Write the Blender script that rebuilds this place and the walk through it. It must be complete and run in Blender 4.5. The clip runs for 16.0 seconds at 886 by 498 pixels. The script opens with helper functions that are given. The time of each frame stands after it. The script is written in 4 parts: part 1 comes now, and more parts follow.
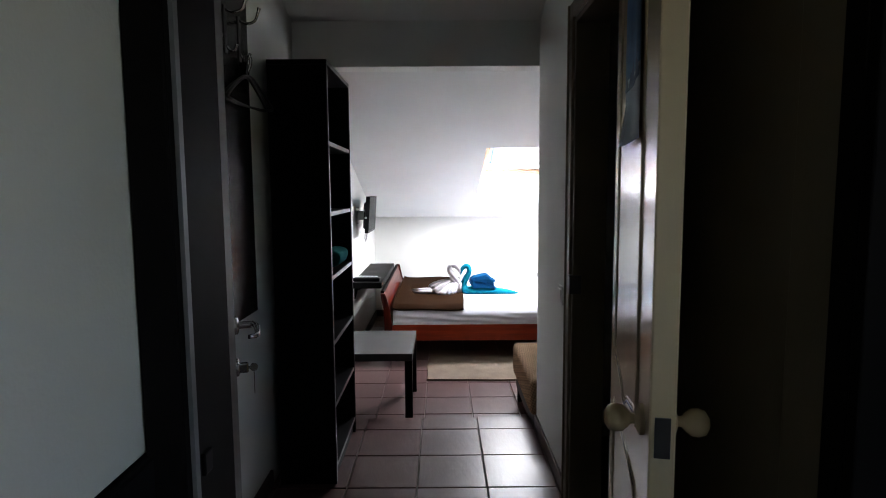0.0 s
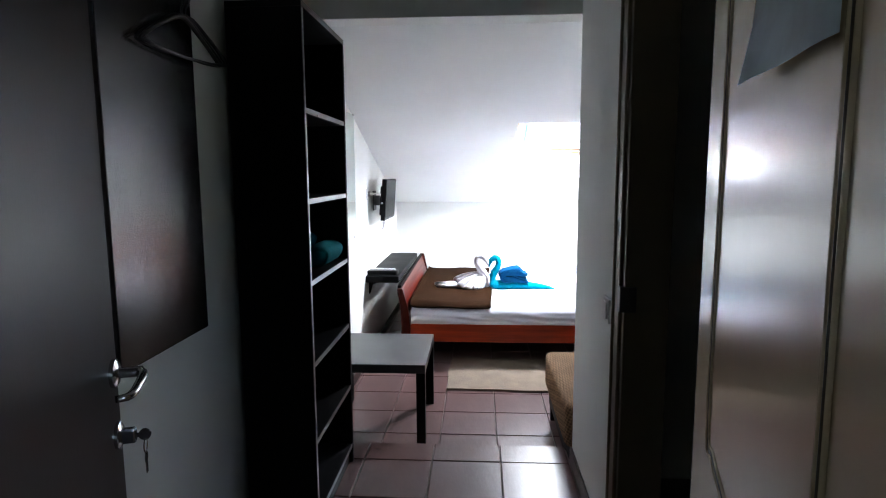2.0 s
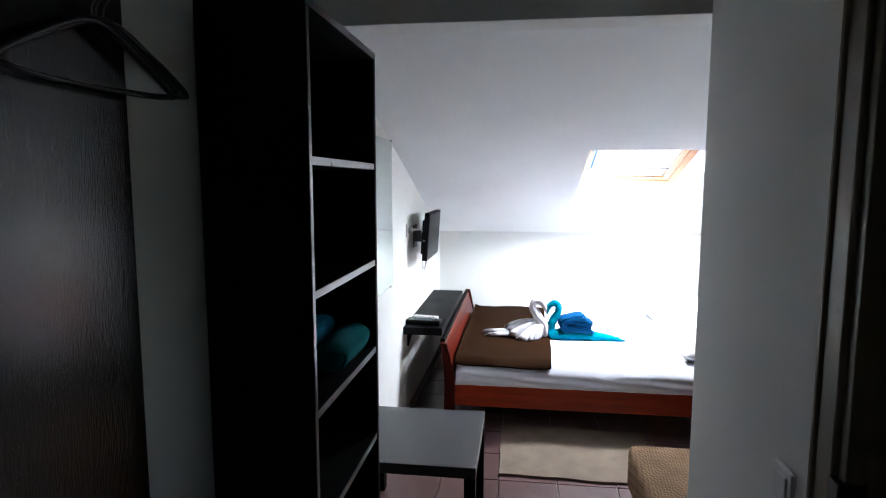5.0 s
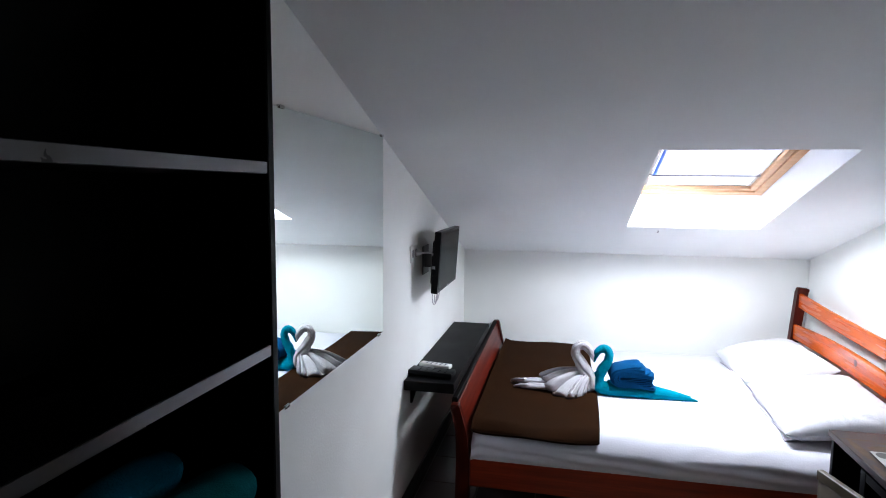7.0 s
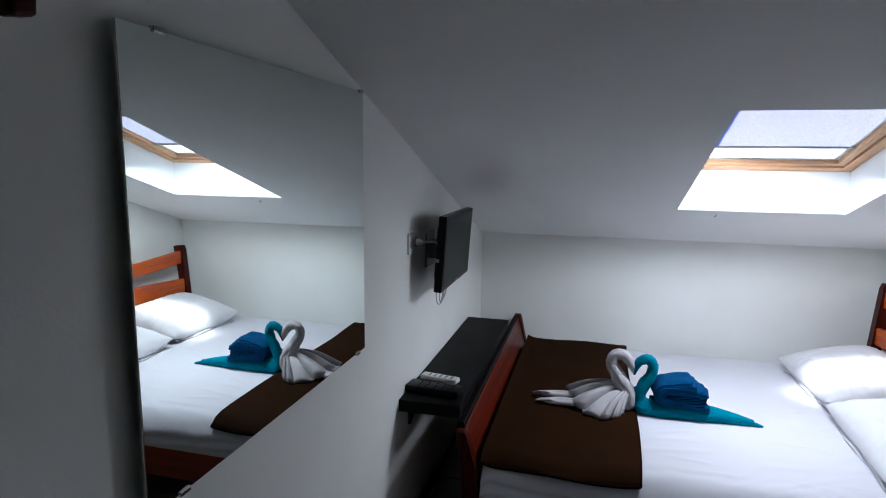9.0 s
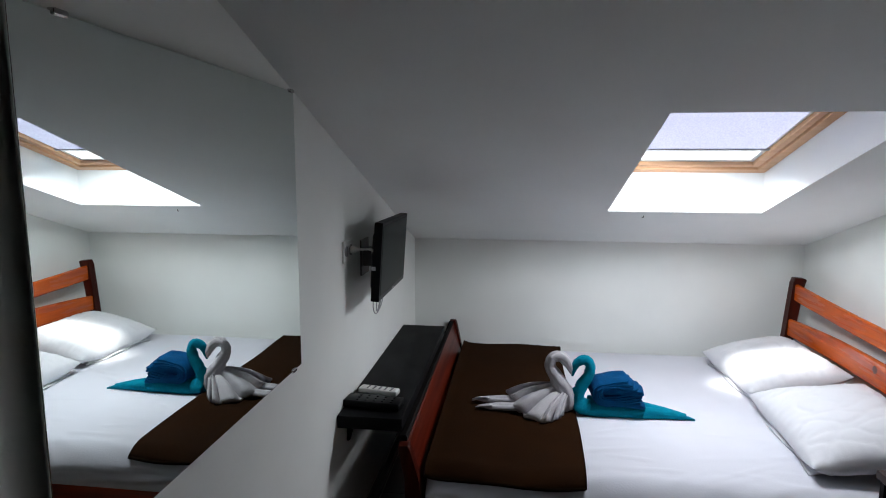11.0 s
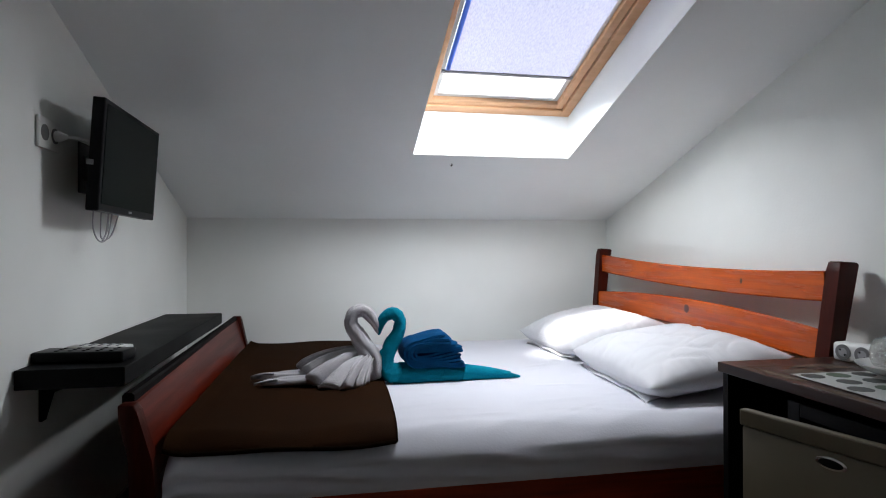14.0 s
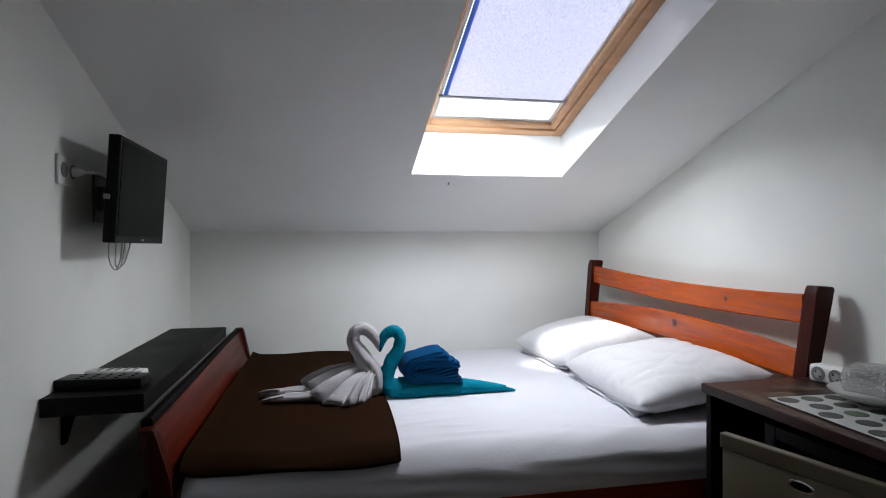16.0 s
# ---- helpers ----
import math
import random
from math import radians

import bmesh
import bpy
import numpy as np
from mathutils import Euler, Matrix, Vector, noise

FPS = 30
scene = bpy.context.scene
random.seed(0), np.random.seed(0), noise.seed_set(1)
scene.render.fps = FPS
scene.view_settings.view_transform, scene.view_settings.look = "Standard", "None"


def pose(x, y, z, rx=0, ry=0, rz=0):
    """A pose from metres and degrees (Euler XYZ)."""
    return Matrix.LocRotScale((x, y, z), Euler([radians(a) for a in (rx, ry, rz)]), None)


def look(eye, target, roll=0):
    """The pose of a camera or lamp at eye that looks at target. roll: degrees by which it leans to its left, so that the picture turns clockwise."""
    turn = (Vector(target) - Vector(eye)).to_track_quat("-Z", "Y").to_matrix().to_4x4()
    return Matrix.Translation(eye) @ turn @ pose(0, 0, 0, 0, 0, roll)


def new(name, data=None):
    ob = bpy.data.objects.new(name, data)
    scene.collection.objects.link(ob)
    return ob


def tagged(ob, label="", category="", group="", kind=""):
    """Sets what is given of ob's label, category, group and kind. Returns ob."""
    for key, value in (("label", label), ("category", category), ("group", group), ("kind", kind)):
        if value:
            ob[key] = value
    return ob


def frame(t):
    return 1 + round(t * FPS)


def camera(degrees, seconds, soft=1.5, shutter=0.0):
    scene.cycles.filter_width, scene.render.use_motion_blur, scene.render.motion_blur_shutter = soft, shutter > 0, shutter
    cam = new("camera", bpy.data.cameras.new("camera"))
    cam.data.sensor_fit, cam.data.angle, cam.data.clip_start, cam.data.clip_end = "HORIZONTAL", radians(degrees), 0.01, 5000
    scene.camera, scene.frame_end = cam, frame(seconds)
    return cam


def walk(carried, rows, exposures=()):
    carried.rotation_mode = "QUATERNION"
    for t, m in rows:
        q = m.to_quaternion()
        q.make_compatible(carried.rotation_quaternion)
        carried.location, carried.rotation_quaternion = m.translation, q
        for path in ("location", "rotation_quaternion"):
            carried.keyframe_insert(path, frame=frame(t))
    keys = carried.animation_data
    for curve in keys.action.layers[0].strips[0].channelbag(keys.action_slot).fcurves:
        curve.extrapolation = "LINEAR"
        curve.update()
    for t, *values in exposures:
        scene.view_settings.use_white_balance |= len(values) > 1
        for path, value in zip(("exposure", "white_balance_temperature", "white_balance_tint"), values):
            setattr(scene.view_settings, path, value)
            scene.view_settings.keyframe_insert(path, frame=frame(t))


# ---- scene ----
cam = camera(74.2, 16.0, soft=1.05)
PATH = [
    (0, (0.233, -0.261, 1.47), (0.237, 1.729, 1.269), -0.4),
    (0.5, (0.272, -0.154, 1.459), (0.098, 1.826, 1.239), -0.3),
    (1, (0.248, 0.005, 1.464), (0.159, 1.987, 1.214), -0.4),
    (1.5, (0.286, 0.187, 1.469), (0.181, 2.166, 1.196), -0.3),
    (2, (0.328, 0.33, 1.462), (0.205, 2.31, 1.205), -0.3),
    (2.5, (0.324, 0.415, 1.447), (0.166, 2.394, 1.204), -0.3),
    (3, (0.301, 0.513, 1.465), (0.116, 2.489, 1.215), -0.1),
    (3.5, (0.251, 0.659, 1.465), (0.051, 2.634, 1.22), -0.1),
    (4, (0.202, 0.753, 1.563), (-0.025, 2.725, 1.325), -0.2),
    (6.5, (0.230, 1.712, 1.645), (-0.130, 3.669, 1.43), 0.6),
    (7, (0.229, 1.965, 1.643), (-0.178, 3.912, 1.435), 0.5),
    (7.5, (0.171, 2.179, 1.651), (-0.209, 4.132, 1.444), 0.4),
    (8, (0.156, 2.335, 1.636), (-0.286, 4.268, 1.372), 0.5),
    (8.5, (0.202, 2.512, 1.645), (-0.304, 4.424, 1.349), 0.7),
    (11, (0.135, 2.626, 1.637), (-0.113, 4.592, 1.36), 0.2),
    (11.5, (0.14, 2.67, 1.612), (0.0, 4.649, 1.363), -0.0),
    (12, (0.222, 2.808, 1.565), (0.192, 4.798, 1.367), -0.1),
    (12.5, (0.249, 2.973, 1.39), (0.329, 4.967, 1.253), -0.2),
    (13, (0.248, 3.077, 1.085), (0.433, 5.067, 0.999), -0.1),
    (13.5, (0.25, 3.085, 0.95), (0.517, 5.067, 0.919), -0.1),
    (14, (0.238, 3.091, 0.972), (0.609, 5.056, 0.98), -0.2),
    (14.5, (0.232, 3.097, 1.016), (0.632, 5.057, 1.035), -0.2),
    (15, (0.239, 3.062, 1.041), (0.647, 5.02, 1.055), -0.3),
    (15.5, (0.225, 3.002, 1.073), (0.625, 4.962, 1.076), -0.3),
    (16, (0.2, 3.001, 1.079), (0.594, 4.961, 1.066), -0.3),
]
walk(cam, [(t, look(eye, target, roll)) for t, eye, target, roll in PATH], exposures=[
    (0.0, 3.55, 6500, 13.0), (0.8, 3.8, 6350, 12.5), (1.5, 4.0, 6150, 12.0), (3.0, 3.95, 6112, 10.2), (4.0, 3.8, 6100, 10.0), (6.5, 2.9, 6020, 12.0), (7.5, 2.25, 5980, 12.5), (8.5, 1.65, 5900, 11.0), (11.0, 1.5, 6300, 10.0), (12.5, 1.5, 6350, 10.0), (14.0, 1.5, 6393, 10.0), (16.0, 1.5, 6450, 10.0)])

# ---- light: overcast sky over the roof window, a soft sun, a window in the hall ----
world = bpy.data.worlds.new("sky")
scene.world = world
world.use_nodes = True
wn = world.node_tree
sky = wn.nodes.new("ShaderNodeTexSky")
sky.sky_type = "NISHITA"
sky.sun_disc = False
SUN_FROM = Vector((-0.50, -0.26, 1.10)).normalized()
sky.sun_elevation = math.asin(SUN_FROM.z)
sky.sun_rotation = math.atan2(SUN_FROM.x, SUN_FROM.y)
wn.nodes["Background"].inputs[1].default_value = 0.15
wn.links.new(sky.outputs[0], wn.nodes["Background"].inputs[0])


def lamp(name, kind, m, energy, colour=(1, 1, 1), **more):
    data = bpy.data.lights.new(name, kind)
    data.energy, data.color = energy, colour
    if kind == "SUN":
        data.angle = more["angle"]
    if kind == "AREA":
        data.shape, data.size, data.size_y = "RECTANGLE", more["size"], more["size_y"]
    ob = new(name, data)
    ob.matrix_basis = m
    return ob


SLOPE = 0.33                      # the roof falls by this much a metre towards the bed


def roof(y):
    return 1.165 + SLOPE * (6.49 - y)


TILT = -math.degrees(math.atan(SLOPE))
lamp("sun", "SUN", look(SUN_FROM * 20, (0, 0, 0)), 5.0, (1.0, 0.97, 0.93), angle=radians(10))
WM = Matrix.Translation((0.975, 5.1425, roof(5.1425) + 0.20)) @ pose(0, 0, 0, TILT, 0, 0)   # the roof window's plane
lamp("sky_window", "AREA", WM @ pose(-0.04, 0.20, -0.12, 24, 7), 5.9, (0.93, 0.965, 1.0), size=0.40, size_y=0.24)
lamp("hall_window", "AREA", look((1.49, -0.95, 1.6), (0, -0.95, 1.6)), 0.085, (0.93, 1.0, 0.96), size=0.5, size_y=0.72)


# ---- materials ----
def mat(name, colour, rough=0.6, metal=0.0, spec=0.5, var=0.08, scale=6.0, bump=0.0, bscale=60.0, stretch=(1, 1, 1), fine=0.0, colour2=None, rvar=0.1, coat=0.0):
    m = bpy.data.materials.new(name)
    m.use_nodes = True
    n, l = m.node_tree.nodes, m.node_tree.links
    b = n["Principled BSDF"]
    b.inputs["Roughness"].default_value = rough
    b.inputs["Metallic"].default_value = metal
    b.inputs["Specular IOR Level"].default_value = spec
    b.inputs["Coat Weight"].default_value = coat
    b.inputs["Coat Roughness"].default_value = 0.15
    tc, mp = n.new("ShaderNodeTexCoord"), n.new("ShaderNodeMapping")
    mp.inputs["Scale"].default_value = stretch
    l.new(tc.outputs["Object"], mp.inputs["Vector"])
    big, small, ramp = n.new("ShaderNodeTexNoise"), n.new("ShaderNodeTexNoise"), n.new("ShaderNodeValToRGB")
    big.inputs["Scale"].default_value, big.inputs["Detail"].default_value = scale, 5
    small.inputs["Scale"].default_value, small.inputs["Detail"].default_value = bscale, 4
    for t in (big, small):
        l.new(mp.outputs[0], t.inputs["Vector"])
    c2 = colour2 or [min(1, c * (1 + var)) for c in colour]
    c1 = colour if colour2 else [c * (1 - var) for c in colour]
    ramp.color_ramp.elements[0].color, ramp.color_ramp.elements[0].position = (*c1, 1), 0.3
    ramp.color_ramp.elements[1].color, ramp.color_ramp.elements[1].position = (*c2, 1), 0.7
    l.new(big.outputs["Fac"], ramp.inputs["Fac"])
    mix = n.new("ShaderNodeMix")
    mix.data_type, mix.blend_type = "RGBA", "MULTIPLY"
    mix.inputs["Factor"].default_value = fine
    l.new(ramp.outputs[0], mix.inputs[6])
    l.new(small.outputs["Fac"], mix.inputs[7])
    l.new(mix.outputs[2], b.inputs["Base Color"])
    rr = n.new("ShaderNodeMapRange")
    rr.inputs[3].default_value, rr.inputs[4].default_value = max(0.02, rough - rvar), min(1, rough + rvar)
    l.new(big.outputs["Fac"], rr.inputs[0])
    l.new(rr.outputs[0], b.inputs["Roughness"])
    if bump:
        bp = n.new("ShaderNodeBump")
        bp.inputs["Strength"].default_value, bp.inputs["Distance"].default_value = bump, 0.004
        l.new(small.outputs["Fac"], bp.inputs["Height"])
        l.new(bp.outputs[0], b.inputs["Normal"])
    return m


def per_piece(m, amount):
    """Lets each piece of a surface differ a little in brightness."""
    n, l = m.node_tree.nodes, m.node_tree.links
    b = n["Principled BSDF"]
    src = b.inputs["Base Color"].links[0].from_socket
    info, hsv, rng = n.new("ShaderNodeObjectInfo"), n.new("ShaderNodeHueSaturation"), n.new("ShaderNodeMapRange")
    rng.inputs[3].default_value, rng.inputs[4].default_value = 1 - amount, 1 + amount
    l.new(info.outputs["Random"], rng.inputs[0])
    l.new(rng.outputs[0], hsv.inputs["Value"])
    l.new(src, hsv.inputs["Color"])
    l.new(hsv.outputs[0], b.inputs["Base Color"])
    return m


PLASTER = mat("white_plaster", (0.83, 0.845, 0.815), 0.85, var=0.03, scale=2.5, bump=0.14, bscale=110, spec=0.2)
CEILING = mat("ceiling_paint", (0.84, 0.86, 0.85), 0.9, var=0.03, scale=1.8, bump=0.1, bscale=120, spec=0.15)
HALL = mat("hall_plaster", (0.67, 0.655, 0.60), 0.8, var=0.04, scale=2, bump=0.2, bscale=140, spec=0.2)
DADO = mat("dark_dado", (0.009, 0.008, 0.008), 0.6, var=0.3, bump=0.1, spec=0.06)
BLACK = mat("black_laminate", (0.0035, 0.0035, 0.004), 0.5, var=0.25, scale=5, bump=0.05, bscale=220, spec=0.08)
EDGE = mat("worn_edging", (0.032, 0.032, 0.037), 0.32, var=0.2, scale=12, spec=0.7)
SEAL = mat("grey_seal", (0.145, 0.145, 0.15), 0.5, var=0.2, scale=12)
TABLE = mat("black_brown_tabletop", (0.020, 0.021, 0.023), 0.34, var=0.2, scale=4, bump=0.05, bscale=260, spec=0.6)
BOARD = mat("black_stained_board", (0.009, 0.008, 0.008), 0.22, var=0.4, scale=3, stretch=(6, 6, 0.5), bump=0.15, bscale=60, spec=0.65, rvar=0.04)
DOOR_DARK = mat("dark_brown_veneer", (0.008, 0.0033, 0.0022), 0.33, var=0.35, scale=3, stretch=(5, 5, 0.4), bump=0.015, bscale=40, spec=0.19, rvar=0.02)
FRAME_DARK = mat("dark_frame", (0.006, 0.005, 0.005), 0.6, var=0.3, spec=0.05)
CREAM = mat("cream_door_paint", (0.60, 0.48, 0.30), 0.22, var=0.05, scale=3, bump=0.03, bscale=40, spec=0.6, rvar=0.02)
# brown of the bathroom door frame; also darkens the near corridor wall as shade
CREAM_OLD = mat("yellowed_frame_and_shaded_wall", (0.16, 0.13, 0.085), 0.4, var=0.12, scale=4, bump=0.1)
GROOVE = mat("groove_shade_brown", (0.07, 0.05, 0.03), 0.5, var=0.2)
TILE = per_piece(mat("brown_glazed_tile", (0.105, 0.058, 0.055), 0.31, var=0.14, scale=9, bump=0.22, bscale=46, stretch=(1, 0.3, 1), spec=0.26, rvar=0.04), 0.07)
GROUT = mat("grout", (0.33, 0.28, 0.26), 0.9, var=0.2, scale=30)
SKIRT = mat("dark_tile_skirting", (0.045, 0.026, 0.025), 0.35, var=0.15)
CHROME = mat("worn_chrome", (0.55, 0.55, 0.54), 0.22, metal=1.0, var=0.05)
STEEL = mat("dark_steel", (0.12, 0.12, 0.12), 0.4, metal=1.0, var=0.1)
WOOD = mat("orange_stained_pine", (0.40, 0.042, 0.005), 0.32, scale=2.2, stretch=(0.8, 10, 14), colour2=(0.22, 0.020, 0.003), bump=0.2, bscale=9, spec=0.4, fine=0.55)
WOOD_ALONG = mat("orange_stained_pine_rail", (0.74, 0.130, 0.007), 0.27, scale=2.6, stretch=(14, 0.8, 14), colour2=(0.44, 0.058, 0.004), bump=0.18, bscale=9, spec=0.42, fine=0.38, rvar=0.06)
# redder pine of the foot rails, with their shade darkened into the colour
WOOD_FOOT = mat("red_shaded_foot_rail", (0.16, 0.013, 0.002), 0.34, scale=2.2, stretch=(14, 0.8, 14), colour2=(0.08, 0.006, 0.0015), bump=0.2, bscale=9, spec=0.2, fine=0.55, rvar=0.05)
# dark post wood; on the foot posts its darkness stands for shade
WOOD_DARK = mat("dark_post_wood_with_shade", (0.062, 0.006, 0.002), 0.4, scale=4, stretch=(8, 8, 1), colour2=(0.028, 0.003, 0.0012), bump=0.12, spec=0.15)
PINE = mat("varnished_pine", (0.74, 0.43, 0.24), 0.4, scale=3, stretch=(1, 9, 9), colour2=(0.63, 0.34, 0.17), bump=0.08, spec=0.4)
KNOT = mat("wood_knot", (0.06, 0.012, 0.006), 0.4)
SHEET = mat("white_cotton_sheet", (0.62, 0.62, 0.67), 0.85, var=0.03, scale=3, bump=0.15, bscale=120, spec=0.1)
PILLOWCASE = mat("white_pillowcase", (0.68, 0.68, 0.705), 0.85, var=0.02, scale=4, bump=0.25, bscale=200, spec=0.1)
BLANKET = mat("brown_fleece", (0.021, 0.0075, 0.0018), 0.95, var=0.15, scale=9, bump=0.5, bscale=320, spec=0.05, fine=0.3)
HEM = mat("dark_hem", (0.008, 0.0035, 0.0015), 1.0, var=0.15, scale=20, spec=0.02, rvar=0.0)
TOWEL_WHITE = mat("white_terry", (0.53, 0.51, 0.53), 0.95, var=0.06, scale=20, bump=0.75, bscale=250, spec=0.05, fine=0.2)
TOWEL_TEAL = mat("teal_terry", (0.004, 0.225, 0.33), 0.95, var=0.15, scale=20, bump=0.75, bscale=250, spec=0.05, fine=0.3)
TOWEL_BLUE = mat("blue_terry", (0.003, 0.058, 0.165), 0.95, var=0.18, scale=20, bump=0.75, bscale=250, spec=0.05, fine=0.3)
TOWEL_SEA = mat("sea_blue_terry", (0.010, 0.21, 0.35), 0.95, var=0.12, scale=20, bump=0.8, bscale=240, spec=0.05, fine=0.4)
TOWEL_GREEN = mat("green_teal_terry", (0.011, 0.22, 0.25), 0.95, var=0.12, scale=20, bump=0.55, bscale=330, spec=0.05, fine=0.5)
RUG = mat("beige_rug", (0.24, 0.19, 0.145), 0.95, var=0.14, scale=8, bump=0.9, bscale=180, spec=0.05, fine=0.35)
SOFA = mat("woven_tan_cover", (0.27, 0.17, 0.10), 0.95, var=0.12, scale=10, bump=0.0, spec=0.05)
n, l = SOFA.node_tree.nodes, SOFA.node_tree.links
wv, wc, wm, wr, wx, wb = n.new("ShaderNodeTexChecker"), n.new("ShaderNodeTexCoord"), n.new("ShaderNodeMapping"), n.new("ShaderNodeMapRange"), n.new("ShaderNodeMix"), n.new("ShaderNodeBump")
wm.inputs["Rotation"].default_value, wv.inputs["Scale"].default_value = (0.3, 0.3, 0.78), 95
wr.inputs[3].default_value, wr.inputs[4].default_value = 0.62, 1.15
wx.data_type, wx.blend_type = "RGBA", "MULTIPLY"
wx.inputs["Factor"].default_value, wb.inputs["Strength"].default_value, wb.inputs["Distance"].default_value = 1.0, 0.6, 0.004
src = n["Principled BSDF"].inputs["Base Color"].links[0].from_socket
l.new(wc.outputs["Object"], wm.inputs[0]), l.new(wm.outputs[0], wv.inputs["Vector"]), l.new(wv.outputs["Fac"], wr.inputs[0])
l.new(src, wx.inputs[6]), l.new(wr.outputs[0], wx.inputs[7]), l.new(wx.outputs[2], n["Principled BSDF"].inputs["Base Color"])
l.new(wv.outputs["Fac"], wb.inputs["Height"]), l.new(wb.outputs[0], n["Principled BSDF"].inputs["Normal"])
TV_BLACK = mat("black_plastic", (0.004, 0.004, 0.005), 0.35, var=0.2, spec=0.1)
SCREEN = mat("dark_screen", (0.0025, 0.0045, 0.0035), 0.25, var=0.15, spec=0.04, rvar=0.03)
WHITE_PLASTIC = mat("white_plastic", (0.74, 0.74, 0.72), 0.4, var=0.03)
GREY_PLASTIC = mat("grey_plastic", (0.33, 0.33, 0.34), 0.45, var=0.08)
HANGER = mat("hanger_plastic", (0.004, 0.006, 0.006), 0.32, var=0.1, spec=0.3)
FRIDGE = mat("fridge_cream", (0.115, 0.096, 0.060), 0.4, var=0.05, scale=4)
DESK = mat("dark_brown_desk", (0.022, 0.008, 0.005), 0.32, var=0.4, scale=4, stretch=(8, 1, 8), bump=0.1, spec=0.22)
DESK_WORN = mat("bare_chipboard", (0.10, 0.065, 0.038), 0.8, var=0.3, scale=30)
MAT_WHITE = mat("placemat_white", (0.48, 0.50, 0.48), 0.5, var=0.04)
DOT_DARK = mat("placemat_dot_grey", (0.055, 0.062, 0.058), 0.5, var=0.15)
DOT_GREEN = mat("placemat_dot_green", (0.07, 0.11, 0.07), 0.5, var=0.15)
CERAMIC = mat("glazed_white_bowl", (0.62, 0.62, 0.60), 0.2, var=0.02, spec=0.6)
POSTER_PALE = mat("poster_pale_blue", (0.62, 0.74, 0.82), 0.55, var=0.2, scale=9, spec=0.1)
POSTER_BLUE = mat("poster_blue", (0.05, 0.17, 0.34), 0.55, var=0.35, scale=12, spec=0.1)
POSTER_DARK = mat("poster_navy", (0.025, 0.08, 0.19), 0.55, var=0.35, scale=12, spec=0.1)
VOID = mat("bathroom_shade_grey", (0.10, 0.10, 0.10), 0.5, var=0.1)
HOLE = mat("socket_grey", (0.16, 0.16, 0.16), 0.5)


def node_material(name):
    m = bpy.data.materials.new(name)
    m.use_nodes = True
    n = m.node_tree.nodes
    n.remove(n["Principled BSDF"])
    return m, n, m.node_tree.links, n["Material Output"].inputs[0]


MIRROR, n, l, o = node_material("mirror_silver")
s = n.new("ShaderNodeBsdfGlossy")
s.inputs["Color"].default_value, s.inputs["Roughness"].default_value = (0.80, 0.85, 0.82, 1), 0.008
l.new(s.outputs[0], o)
GLASS, n, l, o = node_material("clear_pane")
a, g, mx = n.new("ShaderNodeBsdfTransparent"), n.new("ShaderNodeBsdfGlossy"), n.new("ShaderNodeMixShader")
g.inputs["Roughness"].default_value = 0.02
mx.inputs[0].default_value = 0.07
l.new(a.outputs[0], mx.inputs[1]), l.new(g.outputs[0], mx.inputs[2]), l.new(mx.outputs[0], o)
FOIL, n, l, o = node_material("clear_cellophane")
a, g, mx, nz, bp = n.new("ShaderNodeBsdfTransparent"), n.new("ShaderNodeBsdfGlossy"), n.new("ShaderNodeMixShader"), n.new("ShaderNodeTexNoise"), n.new("ShaderNodeBump")
g.inputs["Roughness"].default_value, mx.inputs[0].default_value, nz.inputs["Scale"].default_value = 0.07, 0.45, 60
a.inputs["Color"].default_value = (0.8, 0.82, 0.82, 1)
bp.inputs["Strength"].default_value, bp.inputs["Distance"].default_value = 1.0, 0.01
l.new(nz.outputs["Fac"], bp.inputs["Height"]), l.new(bp.outputs[0], g.inputs["Normal"])
l.new(a.outputs[0], mx.inputs[1]), l.new(g.outputs[0], mx.inputs[2]), l.new(mx.outputs[0], o)
BLIND, n, l, o = node_material("pale_blue_blind_fabric")
tr, df, mx, nz, rp, tc, mp = (n.new("ShaderNodeBsdfTranslucent"), n.new("ShaderNodeBsdfDiffuse"), n.new("ShaderNodeMixShader"), n.new("ShaderNodeTexNoise"),
                              n.new("ShaderNodeValToRGB"), n.new("ShaderNodeTexCoord"), n.new("ShaderNodeMapping"))
mp.inputs["Scale"].default_value = (3.2, 0.9, 1)
nz.inputs["Scale"].default_value, nz.inputs["Detail"].default_value = 75, 3
rp.color_ramp.elements[0].color, rp.color_ramp.elements[0].position = (0.47, 0.477, 0.55, 1), 0.32
rp.color_ramp.elements[1].color, rp.color_ramp.elements[1].position = (0.60, 0.605, 0.67, 1), 0.62
l.new(tc.outputs["Object"], mp.inputs[0]), l.new(mp.outputs[0], nz.inputs["Vector"]), l.new(nz.outputs["Fac"], rp.inputs[0])
l.new(rp.outputs[0], tr.inputs[0]), l.new(rp.outputs[0], df.inputs[0])
mx.inputs[0].default_value = 0.35
l.new(tr.outputs[0], mx.inputs[1]), l.new(df.outputs[0], mx.inputs[2]), l.new(mx.outputs[0], o)
BLIND_SIDE_STRIP, n, l, o = node_material("blue_blind_strip")
tr = n.new("ShaderNodeBsdfTranslucent")
tr.inputs[0].default_value = (0.50, 0.66, 1.0, 1)
l.new(tr.outputs[0], o)


# ---- building blocks ----
def thing(name, at, label, category, group="", kind=""):
    ob = new(name)
    ob.empty_display_size = 0.1
    ob.location = at
    return tagged(ob, label, category, group, kind)


